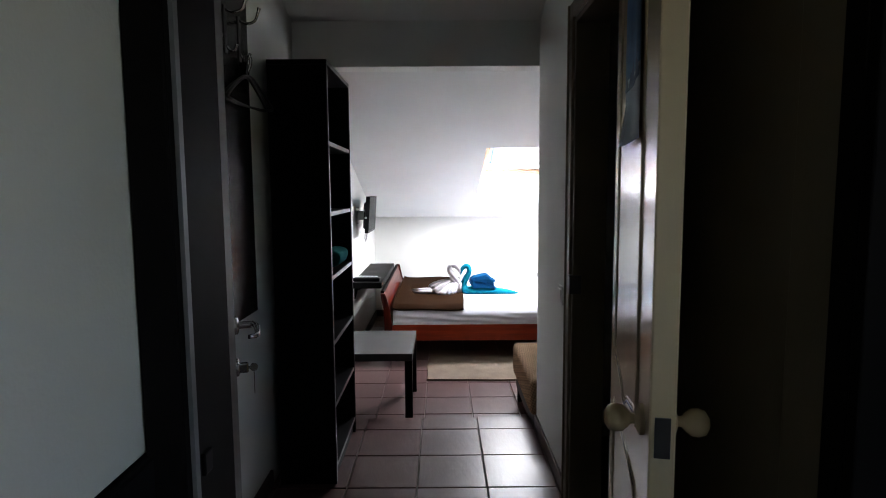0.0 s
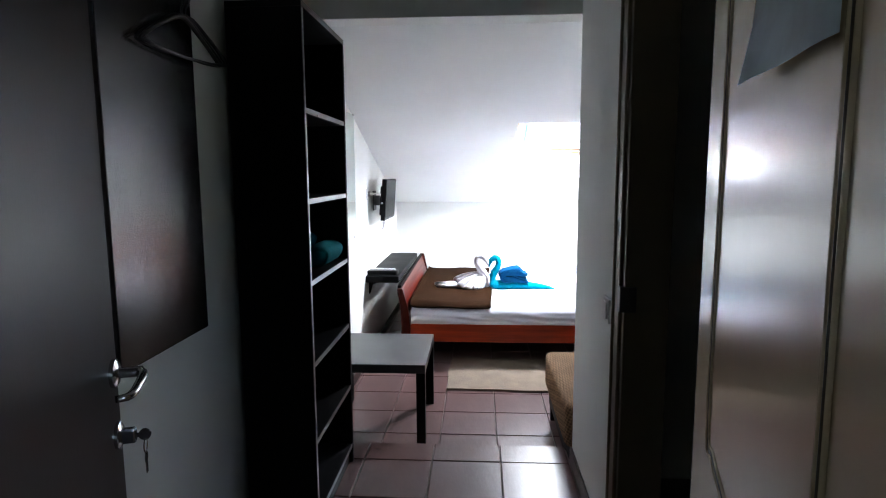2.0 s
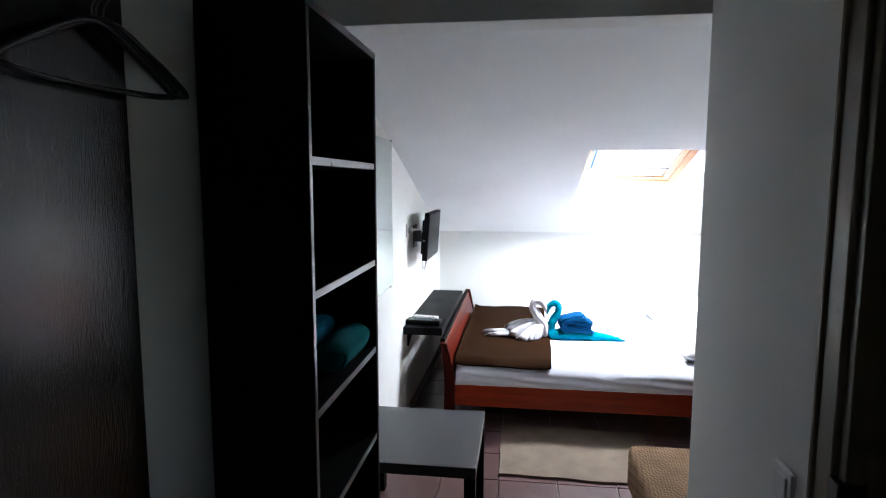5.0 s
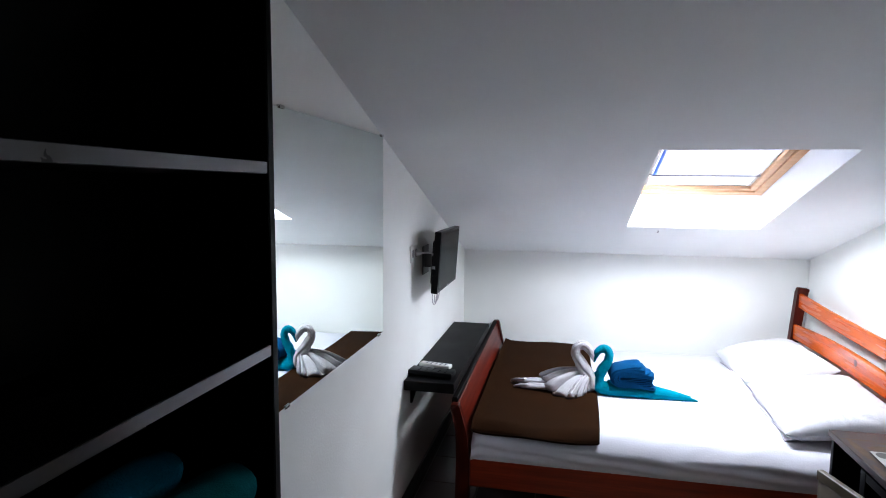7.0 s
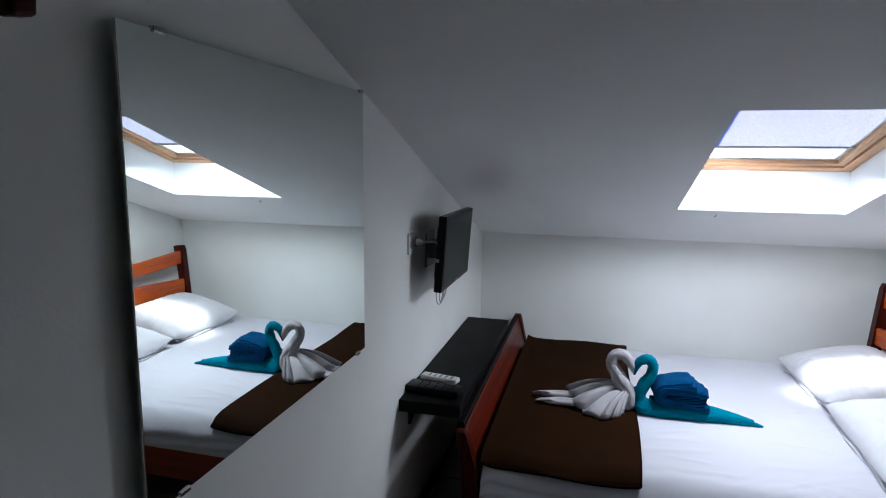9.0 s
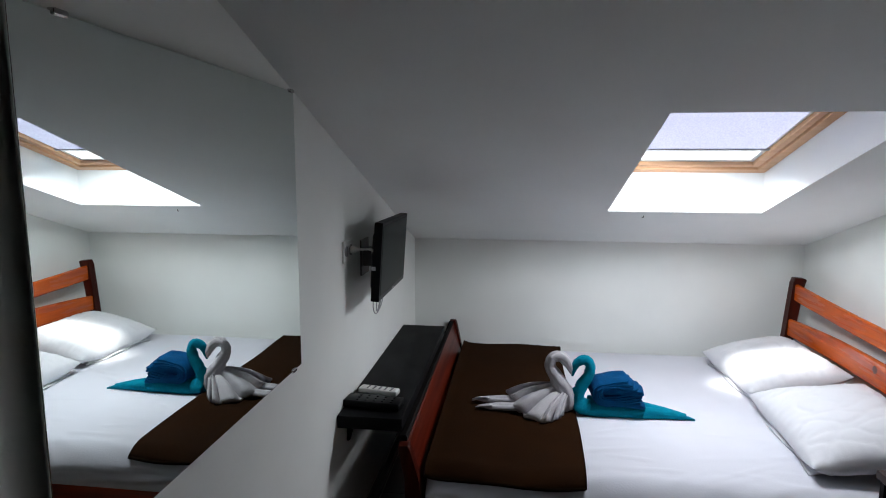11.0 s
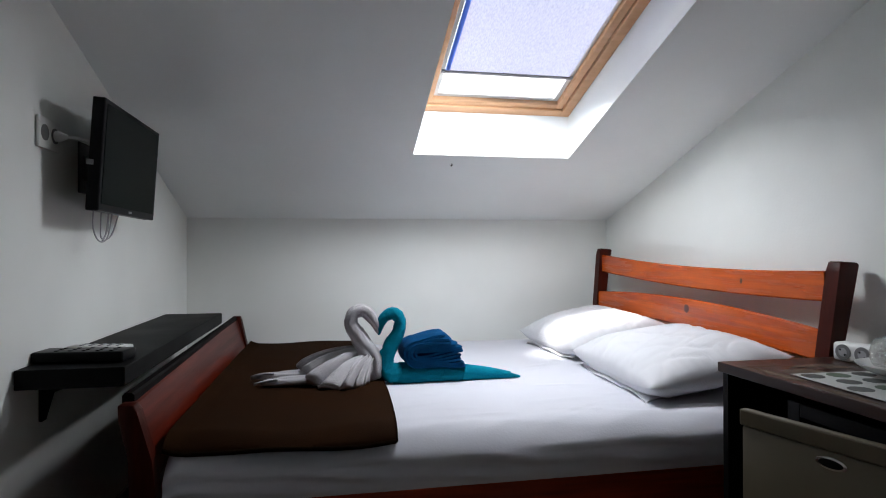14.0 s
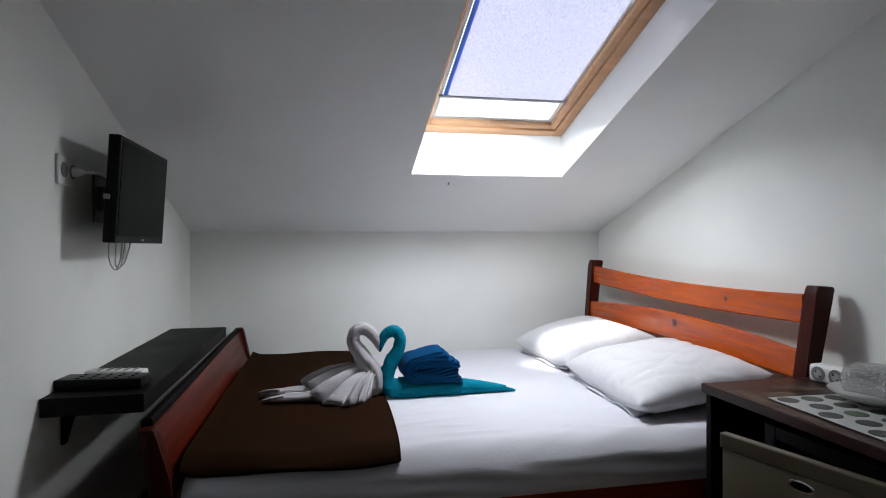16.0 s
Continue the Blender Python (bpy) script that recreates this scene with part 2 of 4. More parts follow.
def part(name, bm, material, parent=None, label="", smooth=None):
    """One mesh object, given in world places, under a thing or a part of one."""
    base = Vector((0, 0, 0))
    up = parent
    while up is not None:
        base += up.location
        up = up.parent
    bmesh.ops.translate(bm, vec=-base, verts=bm.verts)
    bmesh.ops.recalc_face_normals(bm, faces=bm.faces)
    me = bpy.data.meshes.new(name)
    bm.to_mesh(me)
    bm.free()
    me.materials.append(material)
    if smooth is not None:
        for p in me.polygons:
            p.use_smooth = True
        if smooth < 180:
            me.set_sharp_from_angle(angle=radians(smooth))
    ob = new(name, me)
    ob.parent = parent
    if label:
        ob["label"] = label
    return ob


def setting(name, bm, material, label, category, smooth=None):
    return tagged(part(name, bm, material, None, "", smooth), label, category, "", "structure")


def single(name, bm, material, label, category, group="", smooth=None):
    """A thing of one mesh, with its origin at its base."""
    xs = [v.co for v in bm.verts]
    base = Vector((sum(v.x for v in xs) / len(xs), sum(v.y for v in xs) / len(xs), min(v.z for v in xs)))
    bmesh.ops.translate(bm, vec=-base, verts=bm.verts)
    ob = part(name, bm, material, None, "", smooth)
    ob.location = base
    return tagged(ob, label, category, group)


def box(x0, x1, y0, y1, z0, z1, bevel=0.0, bm=None, seg=2, m=None):
    b = bmesh.new()
    bmesh.ops.create_cube(b, size=1)
    for v in b.verts:
        v.co = ((x0 + x1) / 2 + v.co.x * (x1 - x0), (y0 + y1) / 2 + v.co.y * (y1 - y0), (z0 + z1) / 2 + v.co.z * (z1 - z0))
    if bevel:
        bmesh.ops.bevel(b, geom=b.edges[:], offset=bevel, segments=seg, affect="EDGES", profile=0.5)
    if m is not None:
        b.transform(m)
    return joined(bm, b)


def joined(bm, b):
    if bm is None:
        return b
    me = bpy.data.meshes.new("tmp")
    b.to_mesh(me)
    b.free()
    bm.from_mesh(me)
    bpy.data.meshes.remove(me)
    return bm


def prism(points, axis, a, b, bevel=0.0, bm=None, m=None, seg=2):
    """A flat outline drawn out along an axis: for x the outline is (y, z), for y (x, z), for z (x, y)."""
    q = bmesh.new()
    place = {"x": lambda p, c: (c, p[0], p[1]), "y": lambda p, c: (p[0], c, p[1]), "z": lambda p, c: (p[0], p[1], c)}[axis]
    low = [q.verts.new(place(p, a)) for p in points]
    high = [q.verts.new(place(p, b)) for p in points]
    q.faces.new(low), q.faces.new(high[::-1])
    for i in range(len(points)):
        j = (i + 1) % len(points)
        q.faces.new((low[i], low[j], high[j], high[i]))
    if bevel:
        bmesh.ops.bevel(q, geom=q.edges[:], offset=bevel, segments=seg, affect="EDGES", profile=0.5)
    if m is not None:
        q.transform(m)
    return joined(bm, q)


def smooth_path(points, steps):
    """Points and radii along a smooth line through the given ones."""
    p = [np.array(q, float) for q in points]
    p = [2 * p[0] - p[1]] + p + [2 * p[-1] - p[-2]]
    out = []
    for i in range(1, len(p) - 2):
        for k in range(steps):
            t = k / steps
            out.append(0.5 * (2 * p[i] + (p[i + 1] - p[i - 1]) * t + (2 * p[i - 1] - 5 * p[i] + 4 * p[i + 1] - p[i + 2]) * t * t
                              + (3 * p[i] - p[i - 1] - 3 * p[i + 1] + p[i + 2]) * t ** 3))
    out.append(p[-2])
    return out


def tube(points, sides=10, steps=4, bm=None, flat=1.0, ripple=None, m=None, cap=True):
    """A round rod through points of (x, y, z, radius). flat squeezes it upright; ripple(i, angle) shapes the ring."""
    q = bmesh.new()
    line = smooth_path(points, steps)
    rings, side = [], None
    for i, p in enumerate(line):
        a, b = line[max(0, i - 1)], line[min(len(line) - 1, i + 1)]
        d = Vector(b[:3] - a[:3]).normalized()
        if side is None:
            side = d.orthogonal().normalized()
        side = (side - d * side.dot(d)).normalized()
        up = d.cross(side)
        ring = []
        for k in range(sides):
            w = 2 * math.pi * k / sides
            r = max(p[3], 0.0004) * (ripple(i, w) if ripple else 1)
            v = (side * math.cos(w) + up * math.sin(w)) * r
            v.z *= flat
            ring.append(q.verts.new(Vector(p[:3]) + v))
        rings.append(ring)
    for a, b in zip(rings, rings[1:]):
        for k in range(sides):
            q.faces.new((a[k], a[(k + 1) % sides], b[(k + 1) % sides], b[k]))
    if cap:
        q.faces.new(rings[0][::-1]), q.faces.new(rings[-1])
    if m is not None:
        q.transform(m)
    return joined(bm, q)


def lathe(profile, at, sides=24, bm=None, m=None):
    """A turned shape: (radius, height) from bottom to top."""
    q = bmesh.new()
    rings = []
    for r, z in profile:
        rings.append([q.verts.new((max(r, 0.0003) * math.cos(2 * math.pi * k / sides), max(r, 0.0003) * math.sin(2 * math.pi * k / sides), z)) for k in range(sides)])
    for a, b in zip(rings, rings[1:]):
        for k in range(sides):
            q.faces.new((a[k], a[(k + 1) % sides], b[(k + 1) % sides], b[k]))
    q.faces.new(rings[0][::-1]), q.faces.new(rings[-1])
    q.transform(m if m is not None else Matrix.Identity(4))
    bmesh.ops.translate(q, vec=at, verts=q.verts)
    return joined(bm, q)


def sheet(nx, ny, where, thick=0.0, bm=None):
    """A grid of nx by ny faces; where(u, v) gives the place; thick turns it into a slab (downwards)."""
    q = bmesh.new()
    layers = []
    for off in ((0, -thick) if thick else (0,)):
        layers.append([[q.verts.new(Vector(where(i / nx, j / ny)) + Vector((0, 0, off))) for i in range(nx + 1)] for j in range(ny + 1)])
    for g in layers:
        for j in range(ny):
            for i in range(nx):
                q.faces.new((g[j][i], g[j][i + 1], g[j + 1][i + 1], g[j + 1][i]))
    if thick:
        t, b = layers
        rim = [(0, i) for i in range(nx + 1)] + [(j, nx) for j in range(1, ny + 1)] + [(ny, i) for i in range(nx - 1, -1, -1)] + [(j, 0) for j in range(ny - 1, 0, -1)]
        for (j0, i0), (j1, i1) in zip(rim, rim[1:] + rim[:1]):
            q.faces.new((t[j0][i0], t[j1][i1], b[j1][i1], b[j0][i0]))
    return joined(bm, q)


def slab_with_hole(x0, x1, y0, y1, hx0, hx1, hy0, hy1, low, high):
    """A sloping slab with a rectangular opening; low and high give z for a y."""
    q = bmesh.new()
    outer, inner = [(x0, y0), (x1, y0), (x1, y1), (x0, y1)], [(hx0, hy0), (hx1, hy0), (hx1, hy1), (hx0, hy1)]
    rings = [[q.verts.new((x, y, f(y))) for x, y in r] for r in (outer, inner) for f in (low, high)]
    ol, oh, il, ih = rings
    for i in range(4):
        j = (i + 1) % 4
        for a, b in ((ol, il), (oh, ih), (ol, oh), (il, ih)):
            q.faces.new((a[i], a[j], b[j], b[i]))
    return q


# ---- the setting ----
LX, RX, BY = -0.545, 1.92, 6.50          # left wall, wall behind the headboard, low wall along the bed
UP, STEP_Y, PART_Y = 0.145, 3.055, 2.90  # upper floor, its edge, the end of the corridor wall
CX = 0.755                               # the corridor's other wall
ENTRY_Y = 0.45                           # the entrance's outer face
JL, JR = -0.08, 0.735                    # entrance jambs

bm = box(LX - 0.02, RX, STEP_Y - 0.012, BY, -0.12, -0.012)
setting("floor", bm, GROUT, "grey-brown mortar bed under the bedroom's dark floor tiles", "floor")
bm = box(LX - 0.02, CX + 0.14, 0.59, STEP_Y - 0.012, -0.12, UP - 0.012)
box(-1.6, 2.2, -1.9, 0.59, -0.12, UP - 0.012, bm=bm)
setting("floor_corridor", bm, GROUT, "raised mortar bed under the corridor's dark floor tiles", "floor")


def under_roof(y0, y1, z0=-0.12):
    return [(y0, z0), (y1, z0), (y1, roof(y1) + 0.05), (y0, roof(y0) + 0.05)]


setting("wall_left", prism(under_roof(0.58, BY + 0.15), "x", LX - 0.15, LX), PLASTER, "plain white plastered side wall under the sloping ceiling", "wall")
setting("wall_headboard", prism(under_roof(PART_Y - 0.15, BY + 0.15), "x", RX, RX + 0.15), PLASTER, "plain white plastered wall behind the headboard", "wall")
setting("wall_low", box(LX, RX, BY, BY + 0.15, -0.12, roof(BY) + 0.04), PLASTER, "low white plastered knee wall beside the bed", "wall")
setting("wall_partition", box(CX + 0.12, RX, PART_Y - 0.12, PART_Y, -0.12, roof(PART_Y) + 0.04), PLASTER, "white plastered partition between bedroom and bathroom", "wall")
# corridor wall with the bathroom doorway
DY0, DY1, DZ = 1.34, 2.06, UP + 1.98
bm = prism([(DY1, -0.12), (PART_Y, -0.12), (PART_Y, roof(PART_Y) + 0.04), (DY1, roof(DY1) + 0.04)], "x", CX, CX + 0.12)
prism([(DY0, DZ), (DY1, DZ), (DY1, roof(DY1) + 0.04), (DY0, roof(DY0) + 0.04)], "x", CX, CX + 0.12, bm=bm)
setting("wall_corridor", bm, PLASTER, "white plastered corridor wall with the bathroom doorway", "wall")
# the near stretch is plain wall, its shade put into a brown colour
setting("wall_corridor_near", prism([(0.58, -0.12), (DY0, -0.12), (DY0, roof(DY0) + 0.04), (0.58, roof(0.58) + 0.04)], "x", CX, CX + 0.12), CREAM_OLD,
        "corridor wall behind the open bathroom door, shade put into its brown", "wall")
setting("beam", prism([(2.9, 2.115), (3.03, 2.115), (3.03, roof(3.03) + 0.02), (2.9, roof(2.9) + 0.02)], "x", LX, CX + 0.13, 0.004), PLASTER,
        "white plastered tie beam across the end of the corridor", "beam")
# entrance wall, open for the door
DT = UP + 2.04
bm = box(LX - 0.15, JL - 0.03, ENTRY_Y, 0.58, -0.12, 3.2)
box(JR + 0.03, CX + 0.12, ENTRY_Y, 0.58, -0.12, 3.2, bm=bm)
box(JL - 0.03, JR + 0.03, ENTRY_Y, 0.58, DT + 0.03, 3.2, bm=bm)
setting("wall_entrance", bm, PLASTER, "plastered wall with the entrance doorway", "wall")
# ceiling with the opening for the roof window
SX0, SX1, SY0, SY1 = 0.60, 1.35, 4.55, 5.735
bm = slab_with_hole(LX - 0.15, RX + 0.15, 0.58, BY + 0.15, SX0, SX1, SY0, SY1, roof, lambda y: roof(y) + 0.20)
setting("ceiling", bm, CEILING, "white sloping attic ceiling pierced by a roof window", "ceiling")
# bathroom shell: a plain box, its grey darkened for the unlit room
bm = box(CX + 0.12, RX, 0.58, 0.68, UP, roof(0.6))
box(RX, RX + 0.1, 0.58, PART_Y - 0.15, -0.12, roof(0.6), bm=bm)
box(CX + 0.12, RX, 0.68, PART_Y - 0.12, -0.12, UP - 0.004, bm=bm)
setting("wall_bathroom", bm, VOID, "plain bathroom walls beyond the doorway, darkened to stand for shade", "wall")
# hall outside the entrance
HX = -0.135
bm = box(HX - 0.12, HX, -1.8, ENTRY_Y - 0.003, UP + 1.005, 2.7)
setting("wall_hall_side", bm, HALL, "pale plastered hall wall above a dark dado", "wall")
setting("dado", box(HX - 0.12, HX + 0.012, -1.8, ENTRY_Y - 0.003, UP, UP + 1.0, 0.003), DADO, "dark painted dado along the hall wall", "wainscot")
bm = box(HX - 0.12, 1.62, -1.92, -1.8, -0.12, 2.7)
for a in ((-1.8, -1.25, -0.12, 2.7), (-0.68, ENTRY_Y, -0.12, 2.7), (-1.25, -0.68, -0.12, 1.2), (-1.25, -0.68, 2.0, 2.7)):
    box(1.5, 1.62, *a, bm=bm)
box(CX + 0.12, 1.5, ENTRY_Y, 0.57, -0.12, 2.7, bm=bm)
setting("wall_hall", bm, HALL, "pale plastered hall walls with a window in the side", "wall")
setting("ceiling_hall", box(HX - 0.12, 1.62, -1.92, ENTRY_Y, 2.7, 2.8), CEILING, "plain white hall ceiling", "ceiling")
for nm, args, lab in (("skirting_corridor", (CX - 0.012, CX, 2.15, PART_Y, UP, UP + 0.075), "dark tile skirting along the corridor wall"),
                      ("skirting_left", (LX, LX + 0.012, STEP_Y, BY - 0.012, 0, 0.075), "dark tile skirting along the side wall"),
                      ("skirting_low", (LX, RX, BY - 0.012, BY, 0, 0.075), "dark tile skirting along the knee wall"),
                      ("skirting_corridor_left", (LX, LX + 0.012, 1.35, 2.27, UP, UP + 0.075), "dark tile skirting along the corridor's side wall"),
                      ("skirting_partition", (CX + 0.15, RX, PART_Y, PART_Y + 0.012, 0, 0.075), "dark tile skirting along the partition")):
    setting(nm, box(*args, 0.002), SKIRT, lab, "skirting")
setting("step_riser", box(LX, CX, STEP_Y - 0.012, STEP_Y - 0.002, 0, UP - 0.012, 0.002), SKIRT, "dark tiled riser of the single step", "step")

# ---- roof window ----
roof_window = thing("window_1", (0.975, 5.1425, roof(5.1425) + 0.20), "varnished pine roof window with a half-drawn pale blue blind", "window", kind="structure")
HU, HV = 0.372, 0.622


def ring_parts(name, hu, hv, wide, w0, w1, material, parent):
    for a in ((-hu, -hu + wide, -hv, hv), (hu - wide, hu, -hv, hv), (-hu + wide, hu - wide, -hv, -hv + wide), (-hu + wide, hu - wide, hv - wide, hv)):
        part(name, box(*a, w0, w1, 0.004, m=WM), material, parent)


ring_parts("window_frame", HU + 0.02, HV + 0.02, 0.060, 0.003, 0.075, PINE, roof_window)
ring_parts("sash", HU - 0.043, HV - 0.043, 0.034, 0.012, 0.07, PINE, roof_window)
ring_parts("gasket", HU - 0.077, HV - 0.077, 0.022, 0.030, 0.06, WHITE_PLASTIC, roof_window)
pane = part("pane", box(-HU + 0.1, HU - 0.1, -HV + 0.1, HV - 0.1, 0.052, 0.056, m=WM), GLASS, roof_window)
pane.visible_shadow = False
part("flashing", box(-HU + 0.1, HU - 0.1, HV - 0.155, HV - 0.152, 0.064, 0.067, m=WM), GREY_PLASTIC, roof_window)
# pale overcast sky low over the roofs
GLOW, n, l, o = node_material("bright_overcast")
e = n.new("ShaderNodeEmission")
e.inputs[0].default_value, e.inputs[1].default_value = (0.93, 0.96, 1.0, 1), 1.0
l.new(e.outputs[0], o)
setting("backdrop", sheet(2, 2, lambda u, v: (-14 + 30 * u, 16, -2 + 22 * v)), GLOW, "plain bright overcast sky beyond the roof window", "sky")
blind = part("blind", box(-HU + 0.098, HU - 0.098, -HV + 0.08, 0.345, 0.024, 0.0255, m=WM), BLIND, roof_window, "pale blue woven roller blind")
# narrow blue translucent strip just under the blind's left edge
part("blind_side_strip", box(-HU + 0.098, -HU + 0.116, -HV + 0.08, 0.342, 0.0215, 0.023, m=WM), BLIND_SIDE_STRIP, blind, "blue strip along the left side")
part("blind_bar", box(-HU + 0.082, HU - 0.082, 0.343, 0.358, 0.018, 0.030, 0.003, m=WM), GREY_PLASTIC, blind, "grey metal bottom bar")

# ---- entrance frame and doors ----
entry = thing("door_frame_entrance", (JL, 0.5, UP), "black-brown entrance door frame with a grey sealing strip", "door frame", kind="structure")
part("casing", box(HX + 0.002, JL - 0.004, ENTRY_Y - 0.02, ENTRY_Y - 0.001, UP, DT + 0.06, 0.003), FRAME_DARK, entry)
part("casing", box(JR + 0.004, JR + 0.09, ENTRY_Y - 0.02, ENTRY_Y - 0.001, UP, DT + 0.06, 0.003), FRAME_DARK, entry)
part("casing", box(JL - 0.004, JR + 0.004, ENTRY_Y - 0.02, ENTRY_Y - 0.001, DT, DT + 0.06, 0.003), FRAME_DARK, entry)
part("jamb", box(JL - 0.03, JL - 0.002, ENTRY_Y + 0.014, 0.588, UP, DT + 0.03, 0.002), FRAME_DARK, entry)
part("jamb", box(JR + 0.002, JR + 0.03, ENTRY_Y, 0.492, UP, DT + 0.03, 0.002), FRAME_DARK, entry)
part("reveal_lining", box(JR + 0.006, JR + 0.03, 0.493, 0.588, UP, DT + 0.03, 0.002), CREAM_OLD, entry, "inner lining in the shaded wall's brown")
part("head_jamb", box(JL - 0.002, JR + 0.002, ENTRY_Y, 0.588, DT, DT + 0.03, 0.002), FRAME_DARK, entry)
part("sealing_strip", box(JL - 0.014, JL, ENTRY_Y, ENTRY_Y + 0.012, UP, DT), SEAL, entry, "grey sealing strip")
part("strike_plate", box(JL - 0.003, JL + 0.004, ENTRY_Y + 0.02, ENTRY_Y + 0.045, 1.10, 1.13, 0.002), BLACK, entry)


def lever(parent, m, side):
    """A lever handle on a rose, standing off the leaf along local y."""
    h = part("door_handle", lathe([(0.026, 0), (0.026, 0.007), (0.018, 0.011), (0.010, 0.012), (0.010, 0.05)], (0, 0, 0), 20, m=m @ pose(0, 0, 0, -90 * side, 0, 0)), CHROME, parent, "worn chrome lever handle", 40)
    part("lever", tube([(0, 0.045 * side, 0, 0.009), (-0.02, 0.055 * side, 0, 0.009), (-0.07, 0.058 * side, -0.002, 0.008), (-0.115, 0.055 * side, -0.004, 0.007), (-0.125, 0.035 * side, -0.005, 0.006)], 10, 4, m=m), CHROME, h, "", 180)


hinge, free = Vector((-0.112, 0.592, 0)), Vector((-0.366, 1.341, 0))
ang = math.atan2(free.y - hinge.y, free.x - hinge.x)
LEAF = (free - hinge).length
DM = Matrix.Translation((hinge.x, hinge.y, UP + 0.008)) @ Matrix.Rotation(ang, 4, "Z")
door = thing("door_1", (hinge.x, hinge.y, UP + 0.008), "open dark brown veneered entrance door with keys in its lock", "door", kind="structure")
part("leaf", box(0, LEAF, -0.02, 0.02, 0, 2.02, 0.002, m=DM), DOOR_DARK, door)
HM = DM @ Matrix.Translation((LEAF - 0.03, -0.02, 0.95))
lever(door, HM, -1)
lever(door, DM @ Matrix.Translation((LEAF - 0.03, 0.02, 0.95)), 1)
for s in (-1, 1):
    part("lock_rose", lathe([(0.025, 0), (0.025, 0.006), (0.016, 0.010)], (0, 0, 0), 20, m=DM @ Matrix.Translation((LEAF - 0.03, 0.02 * s, 0.832)) @ pose(0, 0, 0, -90 * s, 0, 0)), CHROME, door, "", 40)
part("cylinder", box(-0.009, 0.009, -0.052, -0.02, -0.016, 0.012, 0.004, m=DM @ Matrix.Translation((LEAF - 0.03, 0, 0.832))), CHROME, door)
part("lock_plate", box(LEAF - 0.001, LEAF + 0.002, -0.011, 0.011, 0.80, 1.03, m=DM), STEEL, door)
KM = DM @ Matrix.Translation((LEAF - 0.03, -0.066, 0.829))
keys = thing("keys", KM.translation, "small steel key with a ring hanging in the entrance door's lock", "key")
bm = lathe([(0.011, -0.002), (0.011, 0.002)], (0, 0, 0), 16, m=KM @ pose(0, 0, 0, 0, 90, 0))
box(-0.003, 0.003, 0, 0.02, -0.003, 0.003, bm=bm, m=KM)
part("key", bm, CHROME, keys)
part("ring", tube([(0.013 * math.cos(a), 0, -0.022 + 0.013 * math.sin(a), 0.0012) for a in np.linspace(0, 6.283, 13)], 6, 2, m=KM), CHROME, keys)
bm = box(-0.005, 0.005, -0.001, 0.001, -0.075, -0.034, 0.0005, m=KM)
lathe([(0.010, -0.001), (0.010, 0.001)], (0, 0, 0), 14, bm=bm, m=KM @ Matrix.Translation((0, 0, -0.045)) @ pose(0, 0, 0, 90, 0, 0))
part("spare_key", bm, CHROME, keys)

# bathroom doorway and its cream door, folded back into the corridor
bath = thing("door_frame_bathroom", (CX, DY1, UP), "yellowed brown-painted bathroom door frame", "door frame", kind="structure")
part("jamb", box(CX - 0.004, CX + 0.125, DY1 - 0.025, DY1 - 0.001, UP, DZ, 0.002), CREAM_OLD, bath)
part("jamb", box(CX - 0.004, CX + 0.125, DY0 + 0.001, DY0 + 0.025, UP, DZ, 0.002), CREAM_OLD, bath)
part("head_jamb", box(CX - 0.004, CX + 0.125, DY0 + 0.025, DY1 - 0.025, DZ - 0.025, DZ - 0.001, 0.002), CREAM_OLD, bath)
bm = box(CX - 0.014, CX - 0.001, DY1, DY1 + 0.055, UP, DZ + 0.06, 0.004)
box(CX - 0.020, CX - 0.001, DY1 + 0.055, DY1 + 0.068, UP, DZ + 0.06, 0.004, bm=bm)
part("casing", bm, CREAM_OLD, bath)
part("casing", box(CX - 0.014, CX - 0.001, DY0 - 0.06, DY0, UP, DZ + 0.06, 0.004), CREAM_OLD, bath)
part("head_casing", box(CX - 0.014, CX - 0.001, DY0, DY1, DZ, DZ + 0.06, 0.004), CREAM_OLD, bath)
part("strike_plate", box(CX - 0.018, CX + 0.030, DY1 - 0.030, DY1 + 0.004, 1.055, 1.13, 0.002), STEEL, bath, "dark steel strike plate")
bh, bf = Vector((0.722, 1.325, 0)), Vector((0.570, 0.605, 0))
ang = math.atan2(bf.y - bh.y, bf.x - bh.x)
BL = (bf - bh).length
BM = Matrix.Translation((bh.x, bh.y, UP + 0.01)) @ Matrix.Rotation(ang, 4, "Z")
bdoor = thing("door_2", (bh.x, bh.y, UP + 0.01), "open glossy cream bathroom door with moulded panels and a small poster", "door", kind="structure")
leaf = part("leaf", box(0, BL, -0.02, 0.02, 0, 1.95, 0.003, m=BM), CREAM, bdoor)
FACE = -0.02                                # the face turned to the corridor


